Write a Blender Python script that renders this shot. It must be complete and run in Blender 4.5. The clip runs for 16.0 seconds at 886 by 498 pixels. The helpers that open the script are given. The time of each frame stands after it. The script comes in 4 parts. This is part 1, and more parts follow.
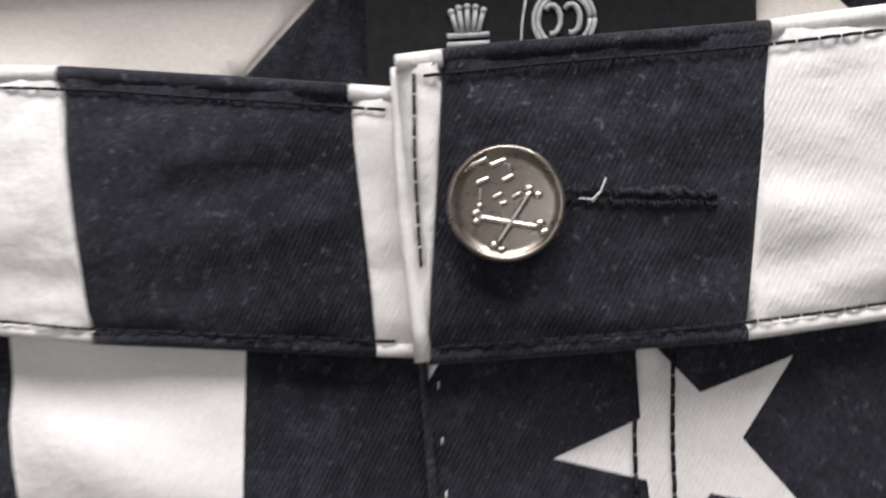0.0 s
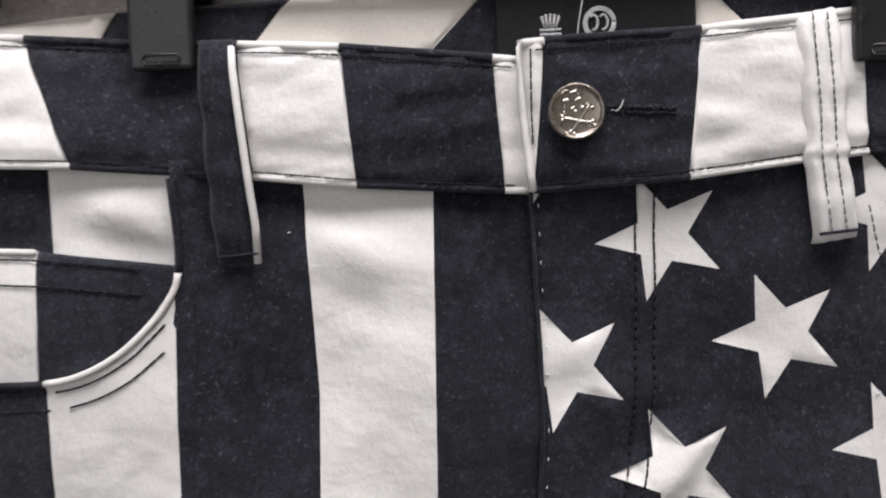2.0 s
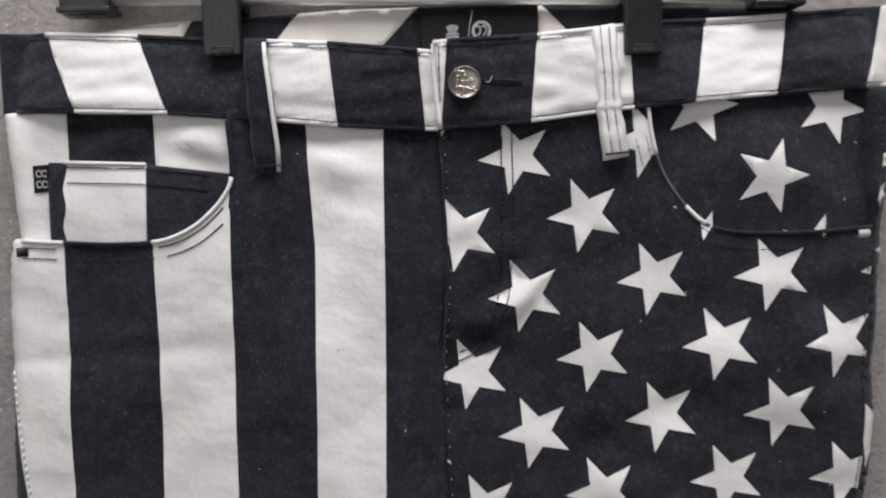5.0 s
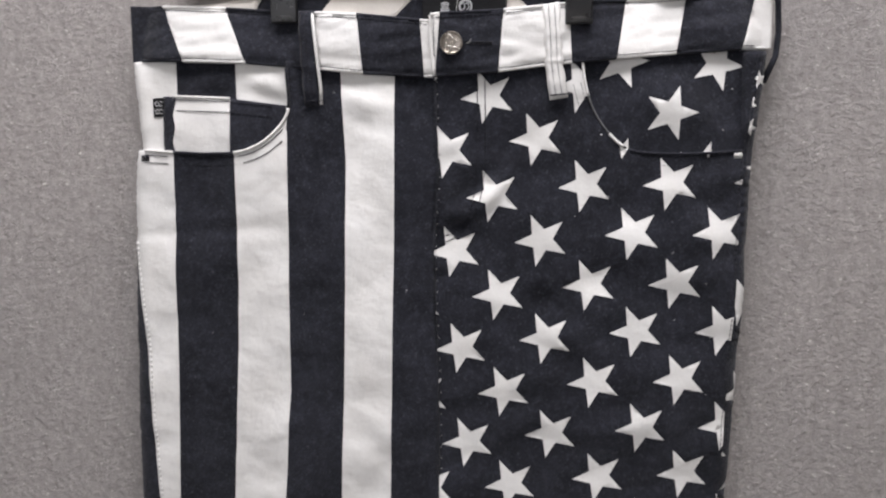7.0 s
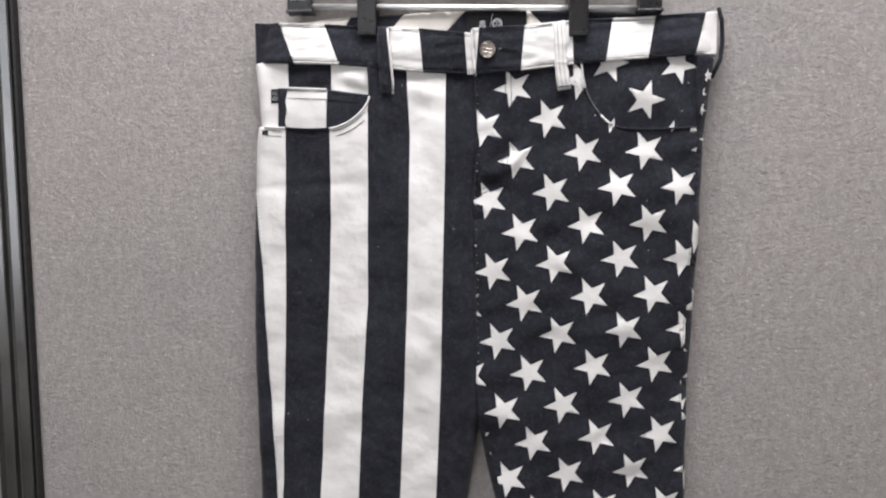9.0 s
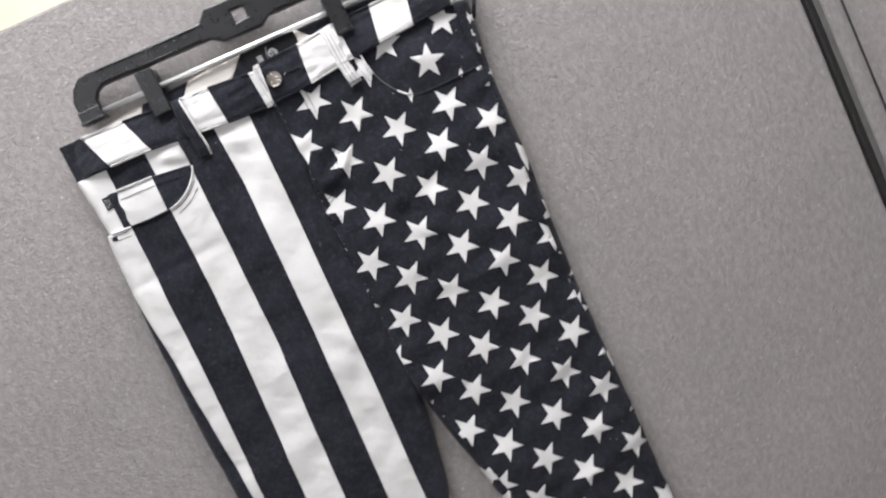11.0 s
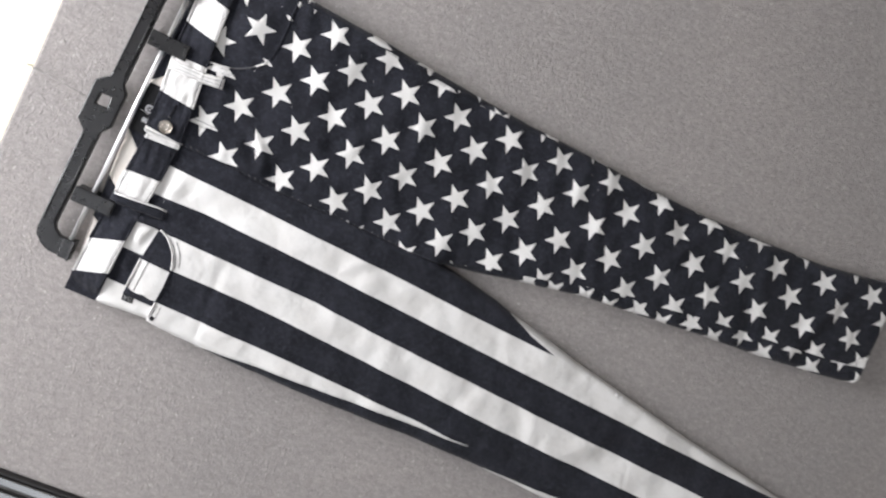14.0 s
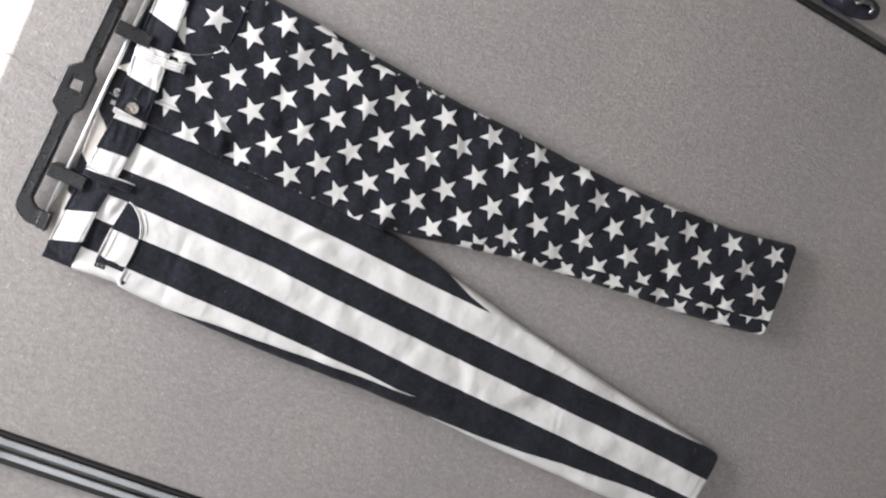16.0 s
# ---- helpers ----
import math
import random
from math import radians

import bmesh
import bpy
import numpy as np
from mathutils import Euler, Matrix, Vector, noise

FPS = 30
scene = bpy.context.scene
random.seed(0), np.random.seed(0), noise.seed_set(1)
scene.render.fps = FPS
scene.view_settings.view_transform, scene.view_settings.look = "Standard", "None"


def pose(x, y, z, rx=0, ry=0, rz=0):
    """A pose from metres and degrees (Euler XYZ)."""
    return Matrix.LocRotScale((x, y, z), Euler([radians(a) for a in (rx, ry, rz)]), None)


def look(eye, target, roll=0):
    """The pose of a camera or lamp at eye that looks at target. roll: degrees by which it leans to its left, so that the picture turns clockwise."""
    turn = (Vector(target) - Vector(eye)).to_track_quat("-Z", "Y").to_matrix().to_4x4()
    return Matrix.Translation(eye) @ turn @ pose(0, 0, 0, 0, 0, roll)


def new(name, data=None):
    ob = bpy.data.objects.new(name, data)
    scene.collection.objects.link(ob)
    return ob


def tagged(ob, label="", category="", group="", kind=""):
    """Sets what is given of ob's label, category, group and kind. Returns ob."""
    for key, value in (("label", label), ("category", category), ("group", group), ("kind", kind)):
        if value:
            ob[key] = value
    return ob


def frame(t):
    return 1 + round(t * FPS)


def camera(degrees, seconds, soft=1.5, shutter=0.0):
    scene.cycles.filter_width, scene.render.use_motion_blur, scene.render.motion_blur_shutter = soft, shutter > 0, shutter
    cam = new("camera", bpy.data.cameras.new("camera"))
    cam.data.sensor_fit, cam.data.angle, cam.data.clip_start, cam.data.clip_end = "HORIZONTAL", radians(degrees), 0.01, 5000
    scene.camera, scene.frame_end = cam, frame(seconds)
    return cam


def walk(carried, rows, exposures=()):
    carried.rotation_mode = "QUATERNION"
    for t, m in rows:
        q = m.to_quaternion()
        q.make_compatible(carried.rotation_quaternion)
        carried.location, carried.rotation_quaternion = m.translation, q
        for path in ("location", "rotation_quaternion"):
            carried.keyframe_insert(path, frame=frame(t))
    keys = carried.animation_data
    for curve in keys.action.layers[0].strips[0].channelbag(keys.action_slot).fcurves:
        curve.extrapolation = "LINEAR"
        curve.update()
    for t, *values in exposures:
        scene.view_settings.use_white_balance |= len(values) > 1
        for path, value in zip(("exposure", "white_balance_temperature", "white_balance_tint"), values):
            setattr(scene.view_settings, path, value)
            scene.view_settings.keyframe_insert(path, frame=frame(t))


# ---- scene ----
cam = camera(58.0, 16.0, 2.2, 0.5)
PATH = [
    (0, (-0.0012, -0.1160, 1.4999), (-0.1302, 1.8777, 1.4072), -2.30),
    (0.5, (-0.0149, -0.1479, 1.4937), (-0.0794, 1.8493, 1.4117), -2.30),
    (1, (-0.0252, -0.1844, 1.4856), (-0.0715, 1.8135, 1.4060), -2.11),
    (1.5, (-0.0309, -0.2098, 1.4762), (-0.0224, 1.7890, 1.4101), -2.05),
    (2, (-0.0351, -0.2332, 1.4774), (-0.0601, 1.7630, 1.3564), -2.09),
    (2.5, (-0.0384, -0.2613, 1.4704), (-0.0658, 1.7355, 1.3614), -2.00),
    (3, (-0.0401, -0.2902, 1.4651), (-0.0490, 1.7055, 1.3341), -1.91),
    (3.5, (-0.0433, -0.3090, 1.4609), (-0.0165, 1.6862, 1.3253), -2.11),
    (4, (-0.0369, -0.3330, 1.4607), (-0.0030, 1.6609, 1.3089), -1.99),
    (4.2, (-0.0329, -0.3450, 1.4587), (0.0060, 1.6487, 1.3050), -1.99),
    (6.3, (0.0142, -0.5140, 1.4300), (-0.0209, 1.4779, 1.2541), -1.02),
    (6.5, (0.0192, -0.5340, 1.4240), (-0.0338, 1.4567, 1.2392), -0.92),
    (7, (0.0154, -0.5709, 1.4169), (-0.0644, 1.4166, 1.2086), -0.81),
    (7.5, (0.0161, -0.6091, 1.4130), (-0.0719, 1.3777, 1.2005), -0.79),
    (8, (0.0038, -0.6798, 1.4030), (-0.1023, 1.3061, 1.1909), -0.69),
    (8.5, (-0.0048, -0.7524, 1.3802), (-0.1014, 1.2370, 1.1985), -0.70),
    (9, (-0.0097, -0.7940, 1.3732), (-0.0985, 1.1972, 1.2077), -0.70),
    (9.5, (0.0130, -0.8191, 1.3799), (-0.0880, 1.1702, 1.1988), -0.99),
    (10, (0.0049, -0.8430, 1.3850), (0.0247, 1.1516, 1.2390), -6.30),
    (10.2, (-0.0006, -0.8454, 1.3666), (0.0987, 1.1466, 1.2174), -10.50),
    (12.3, (0.1145, -0.8990, 1.3654), (-0.0723, 1.0686, 1.0593), -50.40),
    (12.5, (0.0955, -0.9090, 1.3514), (-0.0679, 1.0612, 1.0490), -54.60),
    (13, (0.0865, -0.9290, 1.3499), (-0.0560, 1.0350, 0.9998), -60.29),
    (13.5, (0.0879, -0.9570, 1.3469), (-0.0327, 1.0064, 0.9857), -63.30),
    (14, (0.0869, -0.9969, 1.3441), (-0.0669, 0.9548, 0.9354), -64.90),
    (14.5, (0.0700, -1.0359, 1.3313), (-0.0724, 0.9068, 0.8778), -65.91),
    (15, (0.0741, -1.0663, 1.3262), (-0.0661, 0.8709, 0.8493), -65.72),
    (15.5, (0.0672, -1.1002, 1.3200), (-0.0542, 0.8393, 0.8470), -65.71),
    (16, (0.0673, -1.1220, 1.3129), (-0.0503, 0.8188, 0.8445), -65.69),
]
EXPOSURES = [(0.0, -0.39, 6550, 11.5), (1.5, -0.46, 6550, 11.5), (3.0, -0.56, 6520, 11.5), (4.0, -0.60, 6500, 11.5), (6.3, -0.52, 6450, 11), (7.0, -0.33, 6450, 11), (8.5, -0.12, 6450, 10.5), (10.0, -0.03, 6350, 10), (12.5, -0.01, 6300, 9), (16.0, 0.17, 6350, 8.5)]
walk(cam, [(t, look(eye, target, roll)) for t, eye, target, roll in PATH], EXPOSURES)

# ---- world and light ----
world = bpy.data.worlds.new("room_air")
scene.world = world
world.use_nodes = True
world.node_tree.nodes["Background"].inputs[0].default_value = (0.95, 0.97, 1.0, 1)
world.node_tree.nodes["Background"].inputs[1].default_value = 0.15


def area_lamp(name, eye, target, sx, sy, power, color):
    lamp = bpy.data.lights.new(name, "AREA")
    lamp.shape, lamp.size, lamp.size_y, lamp.energy, lamp.color = "RECTANGLE", sx, sy, power, color
    ob = new(name, lamp)
    ob.matrix_world = look(eye, target)
    return ob


# fill light added from the front left, where no window is known
area_lamp("front_fill_light", (-1.2, -2.35, 1.75), (0.0, 0.0, 1.3), 2.2, 1.5, 20, (0.97, 0.97, 1.0))
area_lamp("ceiling_lamp_light", (0.1, -0.55, 2.60), (0.1, -0.55, 0), 1.2, 0.6, 46, (1.0, 0.975, 0.985))
# unseen lamp added only to brighten the wall beyond the panels
area_lamp("back_wall_fill_light", (0.0, 1.1, 2.60), (0.0, 1.6, 1.6), 2.0, 0.4, 32, (1.0, 0.93, 0.80))


# ---- materials ----
def mat(name, base=(0.5, 0.5, 0.5), rough=0.6, metal=0.0):
    m = bpy.data.materials.new(name)
    m.use_nodes = True
    b = m.node_tree.nodes["Principled BSDF"]
    b.inputs["Base Color"].default_value = (*base, 1)
    b.inputs["Roughness"].default_value = rough
    b.inputs["Metallic"].default_value = metal
    return m, m.node_tree, b


def node(nt, kind, **inputs):
    n = nt.nodes.new(kind)
    for k, v in inputs.items():
        n.inputs[k.replace("_", " ")].default_value = v
    return n


def noise_node(nt, co, scale, detail=3.0, rough=0.55):
    n = node(nt, "ShaderNodeTexNoise", Scale=scale, Detail=detail, Roughness=rough)
    nt.links.new(co, n.inputs["Vector"])
    return n.outputs["Fac"]


def ramp(nt, fac, stops):
    r = nt.nodes.new("ShaderNodeValToRGB")
    nt.links.new(fac, r.inputs[0])
    e = r.color_ramp.elements
    while len(e) < len(stops):
        e.new(0.5)
    for el, (p, c) in zip(e, stops):
        el.position, el.color = p, (*c, 1)
    return r.outputs[0]


def mix(nt, fac, a, b, mode="MIX"):
    m = nt.nodes.new("ShaderNodeMix")
    m.data_type, m.blend_type = "RGBA", mode
    for s, v in ((m.inputs[0], fac), (m.inputs[6], a), (m.inputs[7], b)):
        if isinstance(v, (int, float)):
            s.default_value = v
        elif isinstance(v, tuple):
            s.default_value = (*v, 1)
        else:
            nt.links.new(v, s)
    return m.outputs[2]


def bump(nt, b, height, strength, dist, chain=None):
    n = node(nt, "ShaderNodeBump", Strength=strength, Distance=dist)
    nt.links.new(height, n.inputs["Height"])
    if chain:
        nt.links.new(chain, n.inputs["Normal"])
    nt.links.new(n.outputs[0], b.inputs["Normal"])
    return n.outputs[0]


def obj_co(nt, scale=(1, 1, 1), rot=(0, 0, 0)):
    c = nt.nodes.new("ShaderNodeTexCoord")
    m = nt.nodes.new("ShaderNodeMapping")
    m.inputs["Scale"].default_value, m.inputs["Rotation"].default_value = scale, rot
    nt.links.new(c.outputs["Object"], m.inputs[0])
    return m.outputs[0]


def cloth(name, dark, light, fleck, fleck_amount, weave=0.35, sheen=0.0, grain=0.25, worn=None, crumple=0.22):
    """Twill cotton: diagonal weave, soft mottling, worn patches, lint flecks."""
    m, nt, b = mat(name, light, 0.92)
    co = obj_co(nt)
    tw = obj_co(nt, (1, 1, 1), (0, radians(62), 0))
    wave = node(nt, "ShaderNodeTexWave", Scale=430.0, Distortion=2.2, Detail=2.0)
    wave.inputs["Detail Scale"].default_value = 2.0
    wave.bands_direction = "Z"
    nt.links.new(tw, wave.inputs[0])
    fib = noise_node(nt, obj_co(nt, (2600, 2600, 900), (0, radians(62), 0)), 1.0, 2.0)
    col = ramp(nt, noise_node(nt, co, 22.0, 4.0), [(0.3, dark), (0.7, light)])
    if worn:
        col = mix(nt, ramp(nt, noise_node(nt, co, 170.0, 7.0, 0.8), [(0.47, (0, 0, 0)), (0.80, (1, 1, 1))]), col, worn)
    g = ramp(nt, noise_node(nt, co, 1300.0, 3.0, 0.7), [(0.3, (1 - grain,) * 3), (0.75, (1 + grain,) * 3)])
    col = mix(nt, 1.0, col, g, "MULTIPLY")
    if fleck_amount:
        spots = ramp(nt, noise_node(nt, co, 620.0, 4.0, 0.75), [(0.66 - fleck_amount, (0, 0, 0)), (0.74 - fleck_amount * 0.6, (1, 1, 1))])
        col = mix(nt, spots, col, mix(nt, 0.6, col, fleck))
    nt.links.new(col, b.inputs["Base Color"])
    b.inputs["Specular IOR Level"].default_value = 0.18
    b.inputs["Sheen Weight"].default_value = sheen
    b.inputs["Sheen Roughness"].default_value = 0.5
    n1 = bump(nt, b, wave.outputs["Fac"], weave, 0.0003)
    n2 = bump(nt, b, fib, weave, 0.0003, n1)
    n3 = bump(nt, b, noise_node(nt, co, 62.0, 5.0, 0.58), crumple * 1.1, 0.0035, n2)
    bump(nt, b, noise_node(nt, obj_co(nt, (22, 26, 28), (0, 0.5, 0)), 1.0, 4.0, 0.5), crumple * 0.75, 0.005, n3)
    return m


NAVY = cloth("navy_twill_cotton", (0.0068, 0.0072, 0.0112), (0.0172, 0.0180, 0.0255), (0.11, 0.115, 0.132), 0.070, 0.42, 0.10, 0.65, (0.036, 0.038, 0.052), 0.45)
WHITE = cloth("white_twill_cotton", (0.615, 0.60, 0.585), (0.70, 0.69, 0.68), (0.8, 0.8, 0.78), 0.0, 0.16, 0.0, 0.07, None, 0.34)
CREAM = cloth("white_lining_cotton", (0.60, 0.56, 0.52), (0.66, 0.62, 0.575), (0.6, 0.6, 0.58), 0.0, 0.12, 0.0, 0.08)
THREAD_DARK = cloth("dark_thread", (0.012, 0.012, 0.016), (0.02, 0.02, 0.026), (0.1, 0.1, 0.1), 0.0)
THREAD_NAVY = cloth("navy_twill_cotton", (0.0095, 0.0098, 0.0135), (0.0145, 0.015, 0.020), (0.12, 0.12, 0.14), 0.06, 0.3, 0.05, 0.5, (0.034, 0.035, 0.043))
THREAD_GREY = cloth("grey_thread", (0.10, 0.10, 0.105), (0.16, 0.16, 0.165), (0.2, 0.2, 0.2), 0.0)
THREAD_WHITE = cloth("white_thread", (0.6, 0.6, 0.58), (0.7, 0.7, 0.68), (0.7, 0.7, 0.7), 0.0)


def felt():
    m, nt, b = mat("grey_felt", (0.3, 0.28, 0.27), 0.95)
    co = obj_co(nt)
    a = ramp(nt, noise_node(nt, obj_co(nt, (1.25, 1, 0.8), (0, 0.35, 0)), 130.0, 7.0, 0.70), [(0.25, (0.250, 0.233, 0.227)), (0.5, (0.322, 0.301, 0.295)), (0.75, (0.405, 0.380, 0.371))])
    f = ramp(nt, noise_node(nt, obj_co(nt, (1, 1, 2.2), (0, 0.5, 0)), 420.0, 3.0, 0.7), [(0.3, (0.84, 0.84, 0.84)), (0.72, (1.14, 1.14, 1.14))])
    c = mix(nt, 0.85, a, f, "MULTIPLY")
    loops = ramp(nt, noise_node(nt, obj_co(nt, (1, 1, 1.6), (0, -0.5, 0)), 240.0, 2.0, 0.5), [(0.67, (0, 0, 0)), (0.73, (1, 1, 1))])
    c = mix(nt, loops, c, mix(nt, 0.5, c, (0.80, 0.76, 0.72)))
    g = ramp(nt, noise_node(nt, co, 3.0, 2.0), [(0.3, (0.93, 0.93, 0.93)), (0.7, (1.04, 1.03, 1.02))])
    c = mix(nt, 1.0, c, g, "MULTIPLY")
    nt.links.new(c, b.inputs["Base Color"])
    b.inputs["Specular IOR Level"].default_value = 0.1
    n1 = bump(nt, b, noise_node(nt, co, 240.0, 6.0, 0.7), 0.9, 0.0025)
    bump(nt, b, noise_node(nt, co, 60.0, 3.0), 0.3, 0.002, n1)
    return m


FELT = felt()


def simple(name, base, rough, metal=0.0, var=0.12, scale=60.0, bump_amount=0.05):
    m, nt, b = mat(name, base, rough, metal)
    co = obj_co(nt)
    lo, hi = tuple(c * (1 - var) for c in base), tuple(min(1, c * (1 + var)) for c in base)
    nt.links.new(ramp(nt, noise_node(nt, co, scale, 4.0), [(0.3, lo), (0.7, hi)]), b.inputs["Base Color"])
    rr = ramp(nt, noise_node(nt, co, scale * 2.3, 3.0), [(0.3, (rough * 0.8,) * 3), (0.7, (min(1, rough * 1.25),) * 3)])
    nt.links.new(rr, b.inputs["Roughness"])
    bump(nt, b, noise_node(nt, co, scale * 12, 3.0), bump_amount, 0.0004)
    return m


PLASTIC = simple("black_plastic", (0.011, 0.0108, 0.012), 0.30)
PLASTIC.node_tree.nodes["Principled BSDF"].inputs["Specular IOR Level"].default_value = 0.42
CHROME = simple("chrome", (0.205, 0.207, 0.21), 0.22, 1.0, 0.25, 9.0, 0.0)
ROD = simple("bright_steel", (0.86, 0.86, 0.86), 0.48, 1.0, 0.03, 40.0, 0.02)
PEWTER = simple("brushed_pewter", (0.27, 0.24, 0.21), 0.30, 1.0, 0.10, 300.0, 0.10)
PEWTER_BRIGHT = simple("polished_pewter", (0.55, 0.52, 0.48), 0.24, 1.0, 0.06, 300.0, 0.05)
RUBBER = simple("black_gasket", (0.011, 0.010, 0.010), 0.6)
STEEL_GREY = simple("grey_metal_trim", (0.16, 0.155, 0.15), 0.45, 0.4)
PLASTER = simple("cream_wall_paint", (0.82, 0.78, 0.66), 0.8, 0.0, 0.03, 8.0)
ROOM_PAINT = simple("white_wall_paint", (0.72, 0.71, 0.69), 0.85, 0.0, 0.04, 6.0)
FLOOR_MAT = simple("grey_floor_vinyl", (0.22, 0.21, 0.20), 0.5, 0.0, 0.15, 9.0)
SATIN = simple("black_satin", (0.009, 0.009, 0.010), 0.75, 0.0, 0.2, 400.0, 0.2)
SATIN.node_tree.nodes["Principled BSDF"].inputs["Specular IOR Level"].default_value = 0.15
SILVER_THREAD = simple("silver_embroidery", (0.42, 0.42, 0.43), 0.6, 0.0, 0.2, 900.0, 0.5)
NYLON = simple("clear_nylon", (0.20, 0.19, 0.18), 0.3)
DARK_GLOSS = simple("dark_blue_gloss", (0.012, 0.013, 0.024), 0.2)
GLASS, _nt, _b = mat("window_glass", (1, 1, 1), 0.02)
_b.inputs["Transmission Weight"].default_value = 1.0


# ---- mesh helpers ----
def finish(name, bm, mats, parent=None, label="", smooth=True):
    me = bpy.data.meshes.new(name)
    bm.normal_update()
    bm.to_mesh(me)
    bm.free()
    for m in (mats if isinstance(mats, (list, tuple)) else [mats]):
        me.materials.append(m)
    for p in me.polygons:
        p.use_smooth = smooth
    ob = new(name, me)
    if parent:
        ob.parent = parent
    if label:
        tagged(ob, label)
    return ob


def thing(name, label, category, group="", kind=""):
    return tagged(new(name), label, category, group, kind)


def add_box(bm, a, b, bev=0.0, seg=2):
    r = bmesh.ops.create_cube(bm, size=1)
    for v in r["verts"]:
        v.co = Vector([a[i] + (v.co[i] + 0.5) * (b[i] - a[i]) for i in range(3)])
    if bev:
        es = list({e for v in r["verts"] for e in v.link_edges})
        bmesh.ops.bevel(bm, geom=es, offset=bev, segments=seg, affect="EDGES", profile=0.5)


def box(name, a, b, m, parent=None, bev=0.0, label="", smooth=False):
    bm = bmesh.new()
    add_box(bm, a, b, bev)
    return finish(name, bm, m, parent, label, smooth)


def add_tube(bm, pts, r, n=8, caps=True):
    """A round tube along points."""
    pts = [Vector(p) for p in pts]
    rings = []
    up = Vector((0, 1, 0))
    for i, p in enumerate(pts):
        d = (pts[min(i + 1, len(pts) - 1)] - pts[max(i - 1, 0)]).normalized()
        s = d.cross(up)
        if s.length < 1e-4:
            s = d.cross(Vector((1, 0, 0)))
        s.normalize()
        u = s.cross(d)
        rings.append([bm.verts.new(p + (s * math.cos(2 * math.pi * k / n) + u * math.sin(2 * math.pi * k / n)) * r) for k in range(n)])
    for a, b in zip(rings, rings[1:]):
        for k in range(n):
            bm.faces.new((a[k], a[(k + 1) % n], b[(k + 1) % n], b[k]))
    if caps:
        bm.faces.new(rings[0][::-1])
        bm.faces.new(rings[-1])


def tube(name, pts, r, m, parent=None, n=8, label=""):
    bm = bmesh.new()
    add_tube(bm, pts, r, n)
    bmesh.ops.recalc_face_normals(bm, faces=bm.faces)
    return finish(name, bm, m, parent, label)


def slab(name, poly, y0, y1, m, parent=None, bev=0.0006, label="", hole=None):
    """A flat piece with an outline in millimetres (x, z), from depth y0 (front) to y1 (back), with rounded edges."""
    bm = bmesh.new()
    vs = [bm.verts.new((x / 1000, y0, z / 1000)) for x, z in poly]
    f = bm.faces.new(vs)
    r = bmesh.ops.extrude_face_region(bm, geom=[f])
    for v in (g for g in r["geom"] if isinstance(g, bmesh.types.BMVert)):
        v.co.y = y1
    bmesh.ops.recalc_face_normals(bm, faces=bm.faces)
    if bev:
        bmesh.ops.bevel(bm, geom=list(bm.edges), offset=bev, segments=2, affect="EDGES", profile=0.5, clamp_overlap=True)
    return finish(name, bm, m, parent, label, smooth=False)


def dist_to(P, line):
    """Distance of points to a polyline."""
    best = np.full(len(P), 1e9)
    L = np.array(line, float)
    for a, b in zip(L, L[1:]):
        d = b - a
        t = np.clip(((P - a) @ d) / max(d @ d, 1e-9), 0, 1)
        best = np.minimum(best, np.hypot(*(P - a - t[:, None] * d).T))
    return best


def inside(P, poly):
    """Which points lie in a polygon."""
    Q = np.array(poly, float)
    r = np.zeros(len(P), bool)
    x, y = P[:, 0], P[:, 1]
    for (x0, y0), (x1, y1) in zip(Q, np.roll(Q, -1, 0)):
        if y0 == y1:
            continue
        c = (y0 > y) != (y1 > y)
        r ^= c & (x < (x1 - x0) * (y - y0) / (y1 - y0) + x0)
    return r


def along(line, z):
    """x of a polyline that runs from top to bottom, at height z."""
    L = np.array(sorted(line, key=lambda p: p[1]), float)
    return np.interp(z, L[:, 1], L[:, 0])


def resample(line, step):
    out = [line[0]]
    for a, b in zip(line, line[1:]):
        n = max(1, int(math.dist(a, b) / step))
        out += [(a[0] + (b[0] - a[0]) * k / n, a[1] + (b[1] - a[1]) * k / n) for k in range(1, n + 1)]
    return out


def smooth_line(line, n=6):
    """A Catmull-Rom curve through points."""
    P = [Vector(p) for p in line]
    P = [2 * P[0] - P[1]] + P + [2 * P[-1] - P[-2]]
    out = []
    for a, b, c, d in zip(P, P[1:], P[2:], P[3:]):
        for k in range(n):
            t = k / n
            v = 0.5 * (2 * b + (c - a) * t + (2 * a - 5 * b + 4 * c - d) * t * t + (3 * b - a - 3 * c + d) * t ** 3)
            out.append(tuple(v))
    out.append(tuple(P[-2]))
    return out


